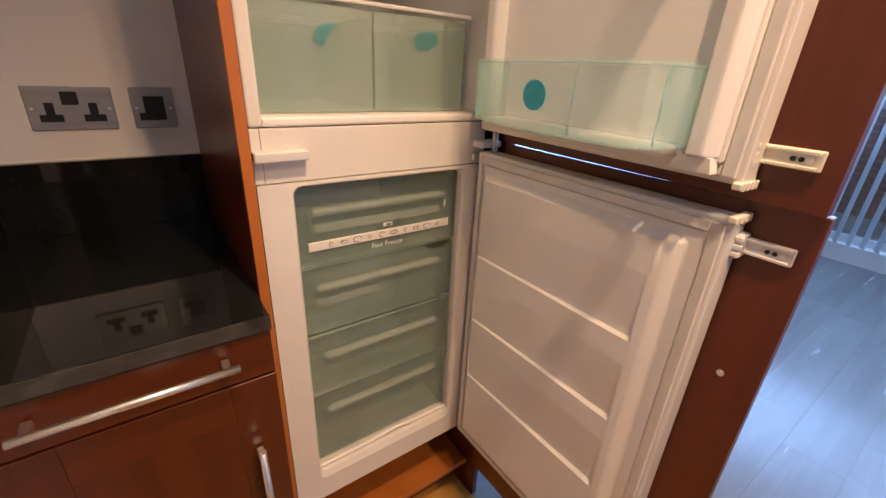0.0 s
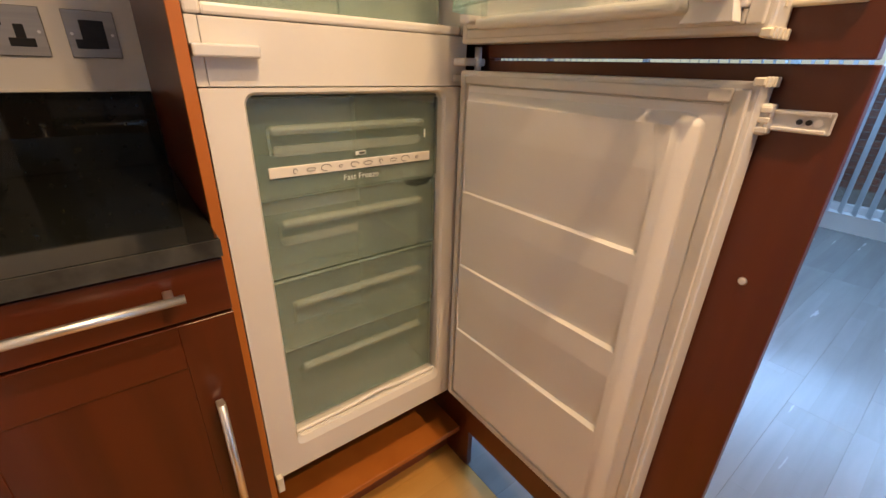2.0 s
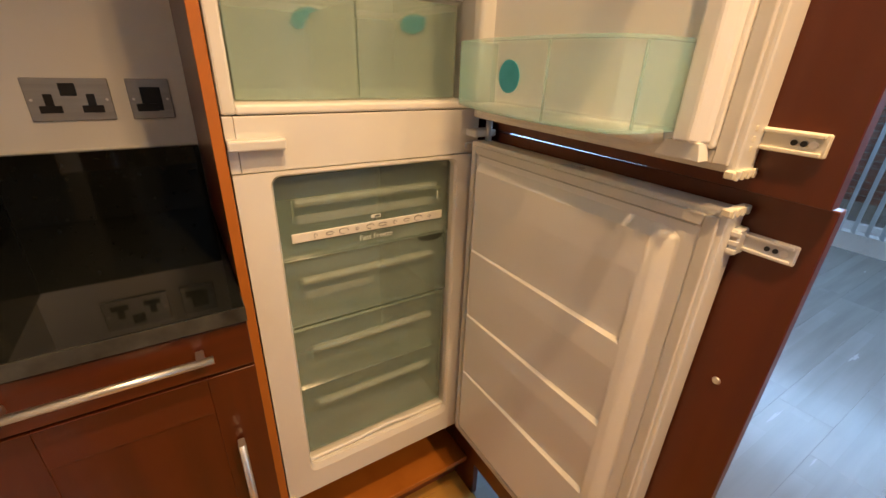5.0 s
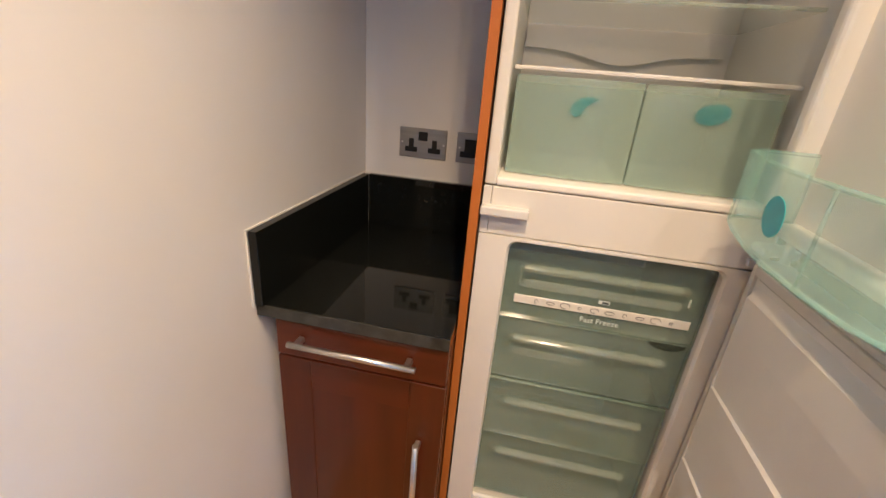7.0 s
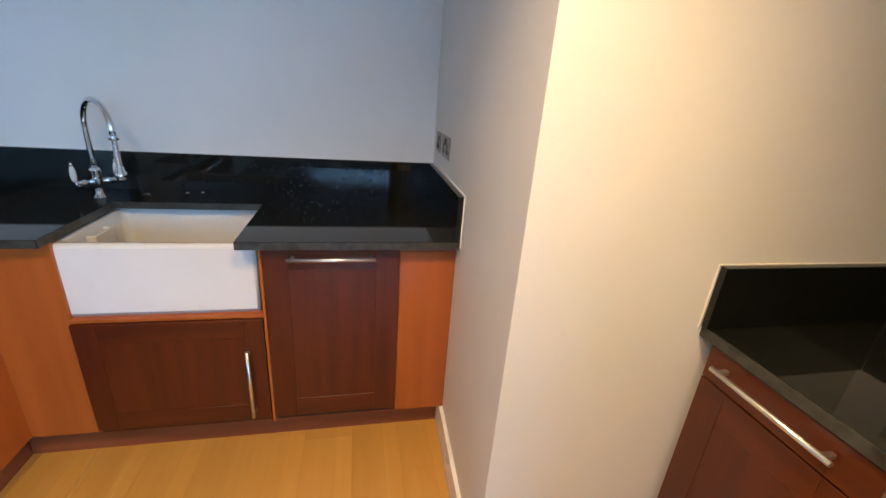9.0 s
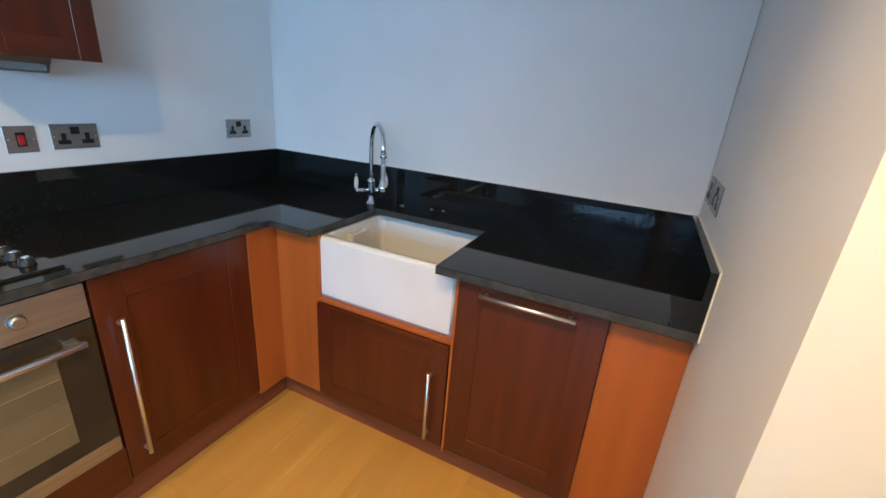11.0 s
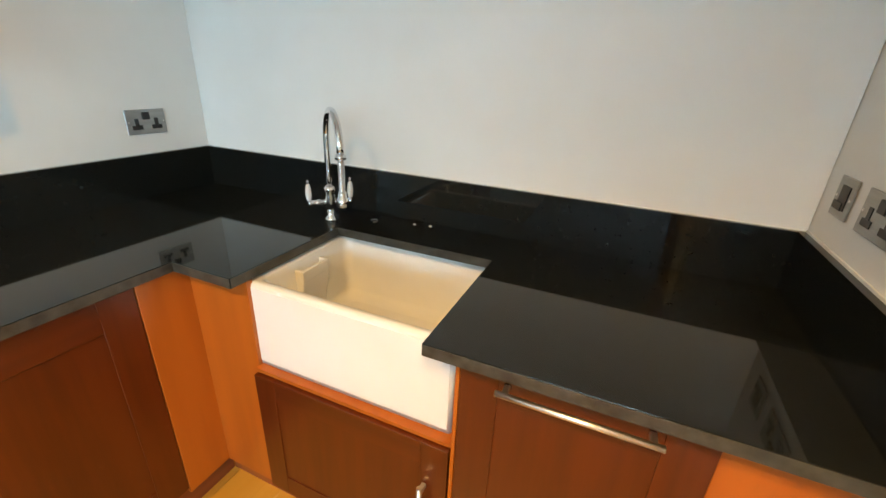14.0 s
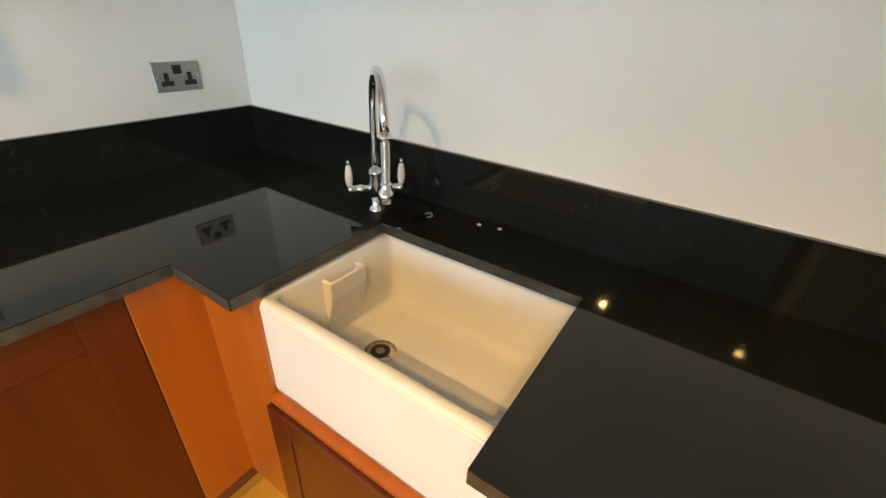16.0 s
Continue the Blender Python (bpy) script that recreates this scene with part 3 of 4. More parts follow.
# four freezer drawers, each a frosted front with a grip and a box behind it
GRIPS = [1.030, 0.864, 0.697, 0.541]
DRAWERS = [(0.917, 1.085), (0.756, 0.9155), (0.597, 0.7545), (0.393, 0.5955)]
for k, (z0, z1) in enumerate(DRAWERS):
    w0, w1 = (0.183, 0.565) if k < 2 else (0.187, 0.559)
    y = 0.826 + 0.004 * (k % 2)
    d = bmesh.new()
    bx(d, w0, w1, y, y + 0.006, z0, z1, 0.002, 1)
    q = part("freezer_drawer", d, M_DRAWER, fridge, "frosted green freezer drawer")
    for a0, a1 in ((w0, w0 + 0.004), (w1 - 0.004, w1)):
        part("drawer_side", box(a0, a1, y + 0.0065, 1.2, z0 + 0.0045, z1 - 0.02), M_DRAWER, q)
    part("drawer_bottom", box(w0, w1, y + 0.0065, 1.2, z0, z0 + 0.004), M_DRAWER, q)
    zl = GRIPS[k]
    g = prism(bmesh.new(), ((y + 0.001, zl - 0.008), (y - 0.010, zl - 0.006), (y - 0.013, zl + 0.002), (y - 0.009, zl + 0.007), (y + 0.001, zl + 0.009)), "x", w0 + 0.040, w1 - 0.038, 0.0012)
    part("grip", g, M_DRAWER_L, q, "clear grip ledge")
    if k < 2:
        part("grip_insert", box(w0 + 0.043, w1 - (0.042 if k == 0 else 0.190), y - 0.0015, y + 0.001, zl - 0.043, zl - 0.025, 0.0006, 1), M_DRAWER_L, q)
    part("grip_groove", box(w0 + 0.034, w0 + 0.039, y - 0.002, y + 0.0005, zl - 0.040, zl + 0.006, 0.0006, 1), M_DRAWER, q)
    # pale upright sliver that stands in for a glint on the drawer front
    part("glint_clip", box(w1 - 0.030, w1 - 0.0275, y - 0.004, y, zl - 0.036, zl - 0.022, 0.001, 1), M_DRAWER_L, q)
    if k == 1:
        scoop = [(0.522 + 0.036 * math.cos(math.pi * i / 10), z1 - 0.004 - 0.016 * math.sin(math.pi * i / 10)) for i in range(11)]
        part("finger_notch", prism(bmesh.new(), scoop, "y", y - 0.0012, y + 0.0005), M_NOTCH, q, "dark half-round finger notch")
    part("rim", box(w0 - 0.001, w1 + 0.001, y - 0.004, y + 0.007, z1 - 0.004, z1, 0.0015, 1), M_DRAWER, q)
    part("side_rib", box(w0 - 0.0015, w0 + 0.004, y - 0.003, y + 0.006, z0, z1 - 0.007, 0.001, 1), M_DRAWER, q)
    part("side_rib", box(w1 - 0.004, w1 + 0.0015, y - 0.003, y + 0.006, z0, z1 - 0.007, 0.001, 1), M_DRAWER, q)
    if k == 0:
        st = part("label_strip", box(0.212, 0.547, y - 0.003, y - 0.0005, 0.951, 0.970, 0.001, 1), M_STRIP, q, "white strip with small food symbols")
        for i in range(10):
            x = 0.257 + 0.0285 * i
            ic = bmesh.new()
            r = 0.0052 + 0.0012 * ((i * 7) % 3)
            tube(ic, [(x + r * math.cos(a) * (1.3 if i % 3 else 0.7), y - 0.0034, 0.9605 + 0.8 * r * math.sin(a) * (0.6 if i % 2 else 1.0)) for a in (2 * math.pi * j / 9 for j in range(8 + i % 2))], 0.0007, 4)
            part("symbol", ic, M_INK, st)
        m = pose(0.385, y - 0.0008, 0.936, 90, 0, 0)
        writing("lettering", "Fast Freeze", 0.0165, m, M_PRINT, q)
        part("badge", box(0.375, 0.396, y - 0.0015, y - 0.0003, 0.977, 0.984), M_PRINT, q)
        part("badge_mark", box(0.382, 0.394, y - 0.002, y - 0.001, 0.9785, 0.9825), M_INK, q)
        part("level_mark", box(0.533, 0.5355, y - 0.002, y - 0.0003, 0.999, 1.016), M_PRINT, q)

# two salad drawers under a glass shelf
for x0, x1 in ((0.158, 0.3705), (0.3735, 0.585)):
    pts = [(x0 + (x1 - x0) * i / 8, 0.852 - 0.010 * math.sin(math.pi * i / 8)) for i in range(9)]
    d = prism(bmesh.new(), pts + [(p[0], p[1] + 0.005) for p in reversed(pts)], "z", 1.209, 1.380)
    q = part("salad_drawer", d, M_CRISP, fridge, "pale green translucent salad drawer")
    for a0, a1 in ((x0, x0 + 0.003), (x1 - 0.003, x1)):
        part("drawer_side", box(a0, a1, 0.860, 1.155, 1.2135, 1.37), M_CRISP, q)
    part("drawer_bottom", box(x0, x1, 0.860, 1.155, 1.209, 1.213), M_CRISP, q)
    part("drawer_back", box(x0, x1, 1.1555, 1.159, 1.209, 1.37), M_CRISP, q)
    c = (x0 + x1) / 2
    if x0 < 0.2:
        drop = ((0, 0), (10, -9), (20, -6), (25, 6), (34, 16), (50, 22), (34, 26), (17, 23), (5, 13))
        st = prism(bmesh.new(), [(0.254 + 0.001 * u, 1.327 + 0.001 * v) for u, v in drop], "y", 0.8396, 0.8404)
    else:
        st = oval(bmesh.new(), (0.480, 0.8405, 1.341), (0.97, 0, 0.2), (-0.2, 0, 0.97), 0.028, 0.0165, 0.0008)
    part("sticker", st, M_TEAL2, q, "turquoise paper sticker")
for z, y in ((1.388, 0.845), (1.497, 0.86), (1.70, 0.86), (1.90, 0.86)):
    s = part("glass_shelf", box(0.151, 0.597, y + 0.008, 1.17, z, z + 0.005), M_SHELF, fridge, "clear glass shelf")
    part("shelf_trim", box(0.152, 0.596, y - 0.002, y + 0.0075, z - 0.001, z + (0.006 if z < 1.4 else 0.005), 0.0015, 1), M_CERW if z < 1.4 else M_DRAWER_L, s, "pale front trim")
curve = [(0.152 + 0.43 * k / 20, 1.448 - 0.028 * math.exp(-((k - 10) / 4.5) ** 2)) for k in range(21)]
led = prism(bmesh.new(), curve + [(0.582, 1.485), (0.152, 1.485)], "y", 1.166, 1.1795)
part("back_ledge", led, M_LINER, fridge)


# the two white inner doors, hung on the right and swung square to the front
def fridge_door(z0, z1, angle, base):
    def t(bm):
        return turn(bm, UPC, angle) if angle else bm
    d = part("inner_door", t(box(0.590, 0.632, 0.269, 0.782, z0, z1, 0.004)), M_APPL, fridge, "white appliance door")
    for a0, a1, b0, b1 in ((0.276, 0.2926, z0 + 0.008, z1 - 0.008), (0.760, 0.772, z0 + 0.008, z1 - 0.008), (0.2930, 0.7595, z0 + 0.008, z0 + 0.0236), (0.2930, 0.7595, z1 - 0.0236, z1 - 0.008)):
        part("gasket", t(box(0.584, 0.5905, a0, a1, b0, b1, 0.002, 2)), M_DOORSEAL, d, "off-white rubber gasket")
    part("liner_base", t(box(base, 0.5905, 0.293, 0.755, z0 + 0.024, z1 - 0.024, 0.003)), M_LINER, d)
    cap = bmesh.new()
    zc = z0 if angle else z1
    bx(cap, 0.583, 0.633, 0.265, 0.2765, zc - 0.0045, zc + 0.0045, 0.0015, 1)
    for k in range(4):
        bx(cap, 0.586 + 0.012 * k, 0.592 + 0.012 * k, 0.2635, 0.266, zc - 0.0055, zc + 0.0055, 0.0008, 1)
    part("corner_cap", t(cap), M_CREAM, d, "cream plastic corner cap")
    return d, t


ld, _ = fridge_door(0.315, 1.130, 0, 0.5880)
LEDGES = (0.898, 0.727, 0.555)


def freezer_liner():
    """The moulded pad of the freezer door: a rounded free edge, a sloped top and three ledges that deepen towards the free edge."""
    def at(y, z):
        u = min(1.0, max(0.0, (y - 0.312) / 0.034))
        v = min(1.0, max(0.0, min((1.093 - z) / 0.016, (z - 0.350) / 0.016, (0.748 - y) / 0.010)))
        q = max(0.0, 1.0 - math.hypot(1 - u, 1 - v))
        w = min(1.0, (1 - u) * 4)
        h = 0.0155 * (w * math.sin(math.pi / 2 * q) + (1 - w) * q)
        for zk in LEDGES:
            if 0.352 < y < 0.738 and 0 <= z - zk < 0.120:
                h -= (0.0030 + 0.0075 * (0.738 - y) / 0.386) * (1 - (z - zk) / 0.120)
        return 0.5888 - h
    ys = [0.302 + 0.0036 * k for k in range(14)] + [0.3518, 0.3526, 0.40, 0.45, 0.50, 0.55, 0.60, 0.65, 0.70, 0.7375, 0.7382, 0.743, 0.746, 0.749]
    zs = [0.348 + 0.0035 * k for k in range(6)] + [1.0765 + 0.0028 * k for k in range(7)]
    for zk in LEDGES:
        zs += [zk - 0.003, zk, zk + 0.06, zk + 0.119, zk + 0.121]
    zs.sort()
    bm = bmesh.new()
    grid = [[bm.verts.new((at(y, z), y, z)) for y in ys] for z in zs]
    for a, b, z in zip(grid, grid[1:], zs):
        for k, y in enumerate(ys[:-1]):
            f = bm.faces.new((a[k], b[k], b[k + 1], a[k + 1]))
            f.smooth = y < 0.345
    bmesh.ops.recalc_face_normals(bm, faces=bm.faces)
    return bm


part("liner", freezer_liner(), M_LINER, ld, "moulded white liner with three ledges")
# raised grey strip that draws the shade line of the liner's top step
part("top_groove", box(0.5862, 0.5882, 0.30, 0.748, 1.1035, 1.1055, 0.0006, 1), M_SHADELINE, ld)

ud, t1 = fridge_door(1.176, 2.06, UPA, 0.5788)
rail = [(0.5835, 0.298), (0.573, 0.298), (0.557, 0.309), (0.557, 0.3302), (0.5835, 0.3302)]
part("liner_side", t1(prism(bmesh.new(), rail, "z", 1.205, 2.02, 0.0035)), M_LINER, ud)
part("liner_side", t1(box(0.551, 0.585, 0.715, 0.745, 1.205, 2.02, 0.008, 3)), M_LINER, ud)
part("liner_foot", t1(box(0.556, 0.585, 0.352, 0.706, 1.196, 1.213, 0.007, 3)), M_LINER, ud)
part("liner_corner", t1(prism(bmesh.new(), ((0.296, 1.186), (0.352, 1.186), (0.340, 1.206), (0.300, 1.206)), "x", 0.5640, 0.583, 0.001)), M_LINER, ud)
# clear aqua door bin with a bowed front
front = [(0.686, 0.512), (0.677, 0.489), (0.655, 0.475), (0.60, 0.461), (0.54, 0.451), (0.48, 0.446), (0.42, 0.448), (0.37, 0.455), (0.343, 0.466), (0.333, 0.487), (0.330, 0.510)]
wall = [(0.566, 0.686)] + [(x, y) for y, x in front] + [(0.566, 0.332)]
inner = []
for k, p in enumerate(wall):
    a, b = Vector(wall[max(k - 1, 0)]), Vector(wall[min(k + 1, len(wall) - 1)])
    w = (b - a).normalized()
    inner.append((p[0] - w.y * 0.003, p[1] + w.x * 0.003))


def door_bin(z):
    """A clear tray hooked into the door liner, with its floor, rim, end ribs and divider."""
    b = part("door_bin", t1(prism(bmesh.new(), wall[2:-2] + inner[2:-2][::-1], "z", z + 0.004, z + 0.0915)), M_BIN, ud, "clear aqua plastic door bin")
    for ends in (slice(0, 3), slice(-3, None)):
        part("bin_end", t1(prism(bmesh.new(), wall[ends] + inner[ends][::-1], "z", z + 0.004, z + 0.0915)), M_BINRIM, b, "deeper aqua end wall")
    part("bin_floor", t1(prism(bmesh.new(), wall, "z", z, z + 0.0035)), M_BIN, b)
    edge = bmesh.new()
    tube(edge, [(x, y, z + 0.0925) for x, y in wall], 0.0026, 6)
    part("bin_rim", t1(edge), M_BINRIM, b, "bright aqua moulded rim")
    foot = bmesh.new()
    tube(foot, [(x, y, z + 0.002) for x, y in wall], 0.0022, 6)
    part("bin_foot", t1(foot), M_BINRIM, b)
    for x, y in ((0.489, 0.3345), (0.475, 0.655), (0.4495, 0.430)):
        part("end_rib", t1(tube(bmesh.new(), ((x, y, z + 0.004), (x, y, z + 0.090)), 0.0018, 6)), M_BINRIM, b)
    return b


binp = door_bin(1.2145)
door_bin(1.585)
part("sticker", t1(oval(bmesh.new(), (0.4440, 0.491, 1.264), (-0.10, -0.985, -0.1), (0.0, 0.1, -0.98), 0.024, 0.020, -0.0008)), M_TEAL, binp, "turquoise round sticker")

# ---- sink and oven runs ----
main = thing("worktop", (-1.2, -1.0, UNDER), "polished black granite corner worktop with upstand around the sink", "worktop")
WF, OF, SB, SL, SR = -0.886, -1.257, -1.336, -1.048, -0.507
# pieces of the slab butt together: left of the sink with the corner, behind it, right of it, and along the oven wall
slab = prism(bmesh.new(), ((S, O), (0.75, O), (0.75, OF), (WF - 0.018, OF), (WF - 0.018, SL), (SB, SL), (SB, SR), (WF, SR), (WF, 0.2335), (S, B)), "z", UNDER, TOP, 0.0012)
part("slab", slab, M_STONE, main)
e = box(WF - 0.0195, WF - 0.016, OF + 0.001, SL - 0.001, UNDER + 0.001, TOP - 0.0015)
part("front_edge", e, M_STONE_EDGE, main, "worn grey sawn front edge")
e = box(WF - 0.001, WF + 0.0018, SR + 0.001, 0.2335, UNDER + 0.001, TOP - 0.0015)
part("front_edge", e, M_STONE_EDGE, main, "worn grey sawn front edge")
e = box(WF - 0.017, 0.75, OF - 0.001, OF + 0.0018, UNDER + 0.001, TOP - 0.0015)
part("front_edge", e, M_STONE_EDGE, main, "worn grey sawn front edge")
part("cut_edge", box(SB + 0.0002, SB + 0.0022, SL + 0.001, SR - 0.001, UNDER + 0.001, TOP - 0.0012), M_STONE_EDGE, main, "worn grey cut edge behind the sink")
part("cut_edge", box(SB + 0.003, WF - 0.020, SL + 0.0002, SL + 0.0022, UNDER + 0.001, TOP - 0.0012), M_STONE_EDGE, main)
part("upstand", box(S + 0.002, S + 0.020, O + 0.0202, B - 0.0224, TOP + 0.0005, UPSTAND, 0.001, 1), M_STONE, main)
part("upstand", box(S + 0.002, -0.300, O + 0.002, O + 0.020, TOP + 0.0005, UPSTAND, 0.001, 1), M_STONE, main)
part("upstand", prism(bmesh.new(), ((S + 0.0022, B - 0.0222), (S + 0.0022, B - 0.004), (WF, 0.2325), (WF, 0.2145)), "z", TOP + 0.0005, UPSTAND), M_STONE, main)
sl = box(S + 0.0005, S + 0.006, O + 0.002, B - 0.002, UPSTAND - 0.001, UPSTAND + 0.002, 0.001, 1)
prism(sl, ((S + 0.006, B - 0.005), (S + 0.006, B - 0.001), (WF + 0.003, 0.2365), (WF + 0.003, 0.2325)), "z", UPSTAND - 0.001, UPSTAND + 0.006)
bx(sl, WF + 0.0005, WF + 0.004, 0.2315, 0.2365, UNDER + 0.004, UPSTAND)
part("sealant", sl, M_SEAL, main, "bead of off-white sealant")

# belfast sink
sink = thing("sink", (-1.17, -0.77, 0.612), "deep cream ceramic butler sink with a plain white apron front", "sink")
K0, K1, J0, J1, R0, R1 = -1.405, -0.962, -1.075, -0.462, 0.612, 0.868
W = 0.030
sk = bmesh.new()
def ring(x0, x1, y0, y1, r, z, n=6):
    out = []
    for cx, cy, a0 in ((x1 - r, y0 + r, -90), (x1 - r, y1 - r, 0), (x0 + r, y1 - r, 90), (x0 + r, y0 + r, 180)):
        out += [(cx + r * math.cos(radians(a0 + 90 * i / n)), cy + r * math.sin(radians(a0 + 90 * i / n)), z) for i in range(n + 1)]
    return out
levels = [ring(K0, K1, J0, J1, 0.012, R0), ring(K0, K1, J0, J1, 0.012, R1 - 0.010), ring(K0 + 0.003, K1 - 0.003, J0 + 0.003, J1 - 0.003, 0.012, R1 - 0.003), ring(K0 + 0.010, K1 - 0.010, J0 + 0.010, J1 - 0.010, 0.012, R1),
          ring(K0 + W - 0.006, K1 - W + 0.006, J0 + W - 0.006, J1 - W + 0.006, 0.030, R1), ring(K0 + W, K1 - W, J0 + W, J1 - W, 0.030, R1 - 0.008),
          ring(K0 + W + 0.008, K1 - W - 0.008, J0 + W + 0.008, J1 - W - 0.008, 0.035, 0.672), ring(K0 + W + 0.018, K1 - W - 0.018, J0 + W + 0.018, J1 - W - 0.018, 0.035, 0.652), ring(K0 + W + 0.045, K1 - W - 0.045, J0 + W + 0.045, J1 - W - 0.045, 0.03, 0.643)]
rows = [[sk.verts.new(p) for p in lv] for lv in levels]
for a, b in zip(rows, rows[1:]):
    for i in range(len(a)):
        f = sk.faces.new((a[i], a[(i + 1) % len(a)], b[(i + 1) % len(a)], b[i]))
        f.smooth = True
sk.faces.new(rows[-1])
sk.faces.new(rows[0][::-1])
part("basin", sk, M_CERAMIC, sink)
ap = box(K1 - 0.002, K1 + 0.0015, J0 + 0.010, J1 - 0.010, R0 + 0.010, R1 - 0.012, 0.001, 1)
part("apron_face", ap, M_CERW, sink, "white glazed apron face")
# the overflow weir cast into the left wall
YW = J0 + W
chute = prism(bmesh.new(), ((YW - 0.004, 0.660), (YW + 0.009, 0.660), (YW + 0.012, 0.700), (YW + 0.030, 0.790), (YW + 0.030, 0.806), (YW - 0.004, 0.806)), "x", -1.238, -1.119, 0.004)
ov = part("overflow", chute, M_CERAMIC, sink)
part("overflow_lip", box(-1.238, -1.119, YW + 0.021, YW + 0.031, 0.800, 0.838, 0.004, 3), M_CERAMIC, ov)
for x in (-1.238, -1.131):
    part("overflow_cheek", box(x, x + 0.012, YW - 0.004, YW + 0.024, 0.800, 0.838, 0.004, 3), M_CERAMIC, ov)
# no opening is cut: a grey plate gives the slot's shade as colour
part("overflow_slot", box(-1.222, -1.135, YW - 0.0035, YW - 0.0005, 0.808, 0.826, 0.0008, 1), M_SHADELINE, ov, "grey plate painted as the shade in the overflow slot")
DX, DY = -1.176, -0.920
dn = tube(bmesh.new(), [(DX, DY, z) for z in (0.6432, 0.6452, 0.6462, 0.6452)], (0.041, 0.041, 0.036, 0.027), 28)
drain = part("drain", dn, M_DRAIN, sink, "steel waste flange")
part("drain_hole", oval(bmesh.new(), (DX, DY, 0.6464), (1, 0, 0), (0, 1, 0), 0.025, 0.025, 0.0006), M_RUST, drain, "dark waste hole")
part("drain_grate", oval(bmesh.new(), (DX, DY, 0.6472), (1, 0, 0), (0, 1, 0), 0.011, 0.011, 0.0008), M_RACK, drain)

# mixer tap with a pull-out spring hose
TX, TY = -1.395, -1.120
U, V = Vector((0.645, 0.764, 0)), Vector((0.764, -0.645, 0))
tap = thing("tap", (TX, TY, TOP), "chrome swan-neck mixer tap with white ceramic levers", "tap")
C = Vector((TX, TY, 0))
part("base", tube(bmesh.new(), [(TX, TY, z) for z in (TOP, TOP + 0.004, TOP + 0.008, TOP + 0.022, TOP + 0.038)], (0.024, 0.024, 0.019, 0.015, 0.012), 20), M_CHROME, tap)
part("body", tube(bmesh.new(), [(TX, TY, z) for z in (0.942, 0.952, 0.985, 1.004, 1.012, 1.016, 1.024)], (0.013, 0.019, 0.019, 0.017, 0.020, 0.020, 0.014), 20), M_CHROME, tap)
for s in (-1, 1):
    p = C + V * (0.016 * s) + Vector((0, 0, 0.968))
    q = C + V * (0.075 * s) + Vector((0, 0, 0.968))
    arm = part("arm", tube(bmesh.new(), (p, p + V * 0.02 * s, p + V * 0.024 * s, p + V * 0.03 * s, q - V * 0.014 * s, q - V * 0.010 * s, q), (0.011, 0.011, 0.014, 0.0105, 0.0105, 0.014, 0.014), 16), M_CHROME, tap)
    k = q + V * (-0.004 * s)
    part("lever", tube(bmesh.new(), [k + Vector((0, 0, z)) for z in (0.010, 0.018, 0.032, 0.050, 0.062, 0.068)], (0.006, 0.0085, 0.0105, 0.0095, 0.007, 0.005), 16), M_CERW, arm, "white ceramic lever")
    part("lever_tip", tube(bmesh.new(), [k + Vector((0, 0, z)) for z in (0.068, 0.072, 0.077, 0.081)], (0.0035, 0.0055, 0.005, 0.002), 12), M_CHROME, arm)
R = 0.098
neck = [C + Vector((0, 0, z)) for z in (1.02, 1.06, 1.10, 1.14, 1.175)]
neck += [C + U * (R - R * math.cos(a)) + Vector((0, 0, 1.182 + R * math.sin(a))) for a in (math.pi * k / 16 for k in range(1, 16))]
E0 = C + U * (2 * R)
neck += [E0 + Vector((0, 0, z)) for z in (1.182, 1.166)]
part("spout", tube(bmesh.new(), neck, 0.0105, 16), M_CHROME, tap)
part("collar", tube(bmesh.new(), [E0 + Vector((0, 0, z)) for z in (1.166, 1.164, 1.152, 1.150)], (0.012, 0.0165, 0.0165, 0.012), 16), M_CHROME, tap)
hose = bmesh.new()
tube(hose, [E0 + Vector((0.0, 0.0, 1.150 - 0.0011 * k)) for k in range(90)], [0.0095 + 0.0013 * math.sin(1.7 * k) for k in range(90)], 12)
part("hose", hose, M_CHROME, tap, "ribbed steel pull-out hose")
part("spray_head", tube(bmesh.new(), [E0 + Vector((0, 0, z)) for z in (1.056, 1.050, 1.038, 1.034, 1.012, 1.008)], (0.011, 0.014, 0.014, 0.019, 0.019, 0.016), 18), M_CHROME, tap)
# a bent wire clip lying on the worktop
clip = thing("wire_clip", (-1.452, -0.982, TOP), "small bent steel wire lying on the worktop", "wire")
part("wire", tube(bmesh.new(), [(-1.452 + 0.016 * math.cos(a), -0.982 + 0.012 * math.sin(a), TOP + 0.0015) for a in (0.6 + 0.5 * k for k in range(9))], 0.0008, 6), M_SATIN, clip)
# first a water drop, second a stand-in for a glint reflected in the granite
for dx, dy in ((-1.493, -0.841), (-1.505, -0.785)):
    dp = thing("drop_and_glint", (dx, dy, TOP), "pale spot on the black worktop, one a water drop, one standing for a glint", "drop", "water drops")
    part("drop", tube(bmesh.new(), [(dx, dy, TOP + z) for z in (0.0003, 0.0012, 0.0024, 0.0033, 0.0038)], (0.0065, 0.0062, 0.0050, 0.0030, 0.0008), 14), M_DROP, dp)

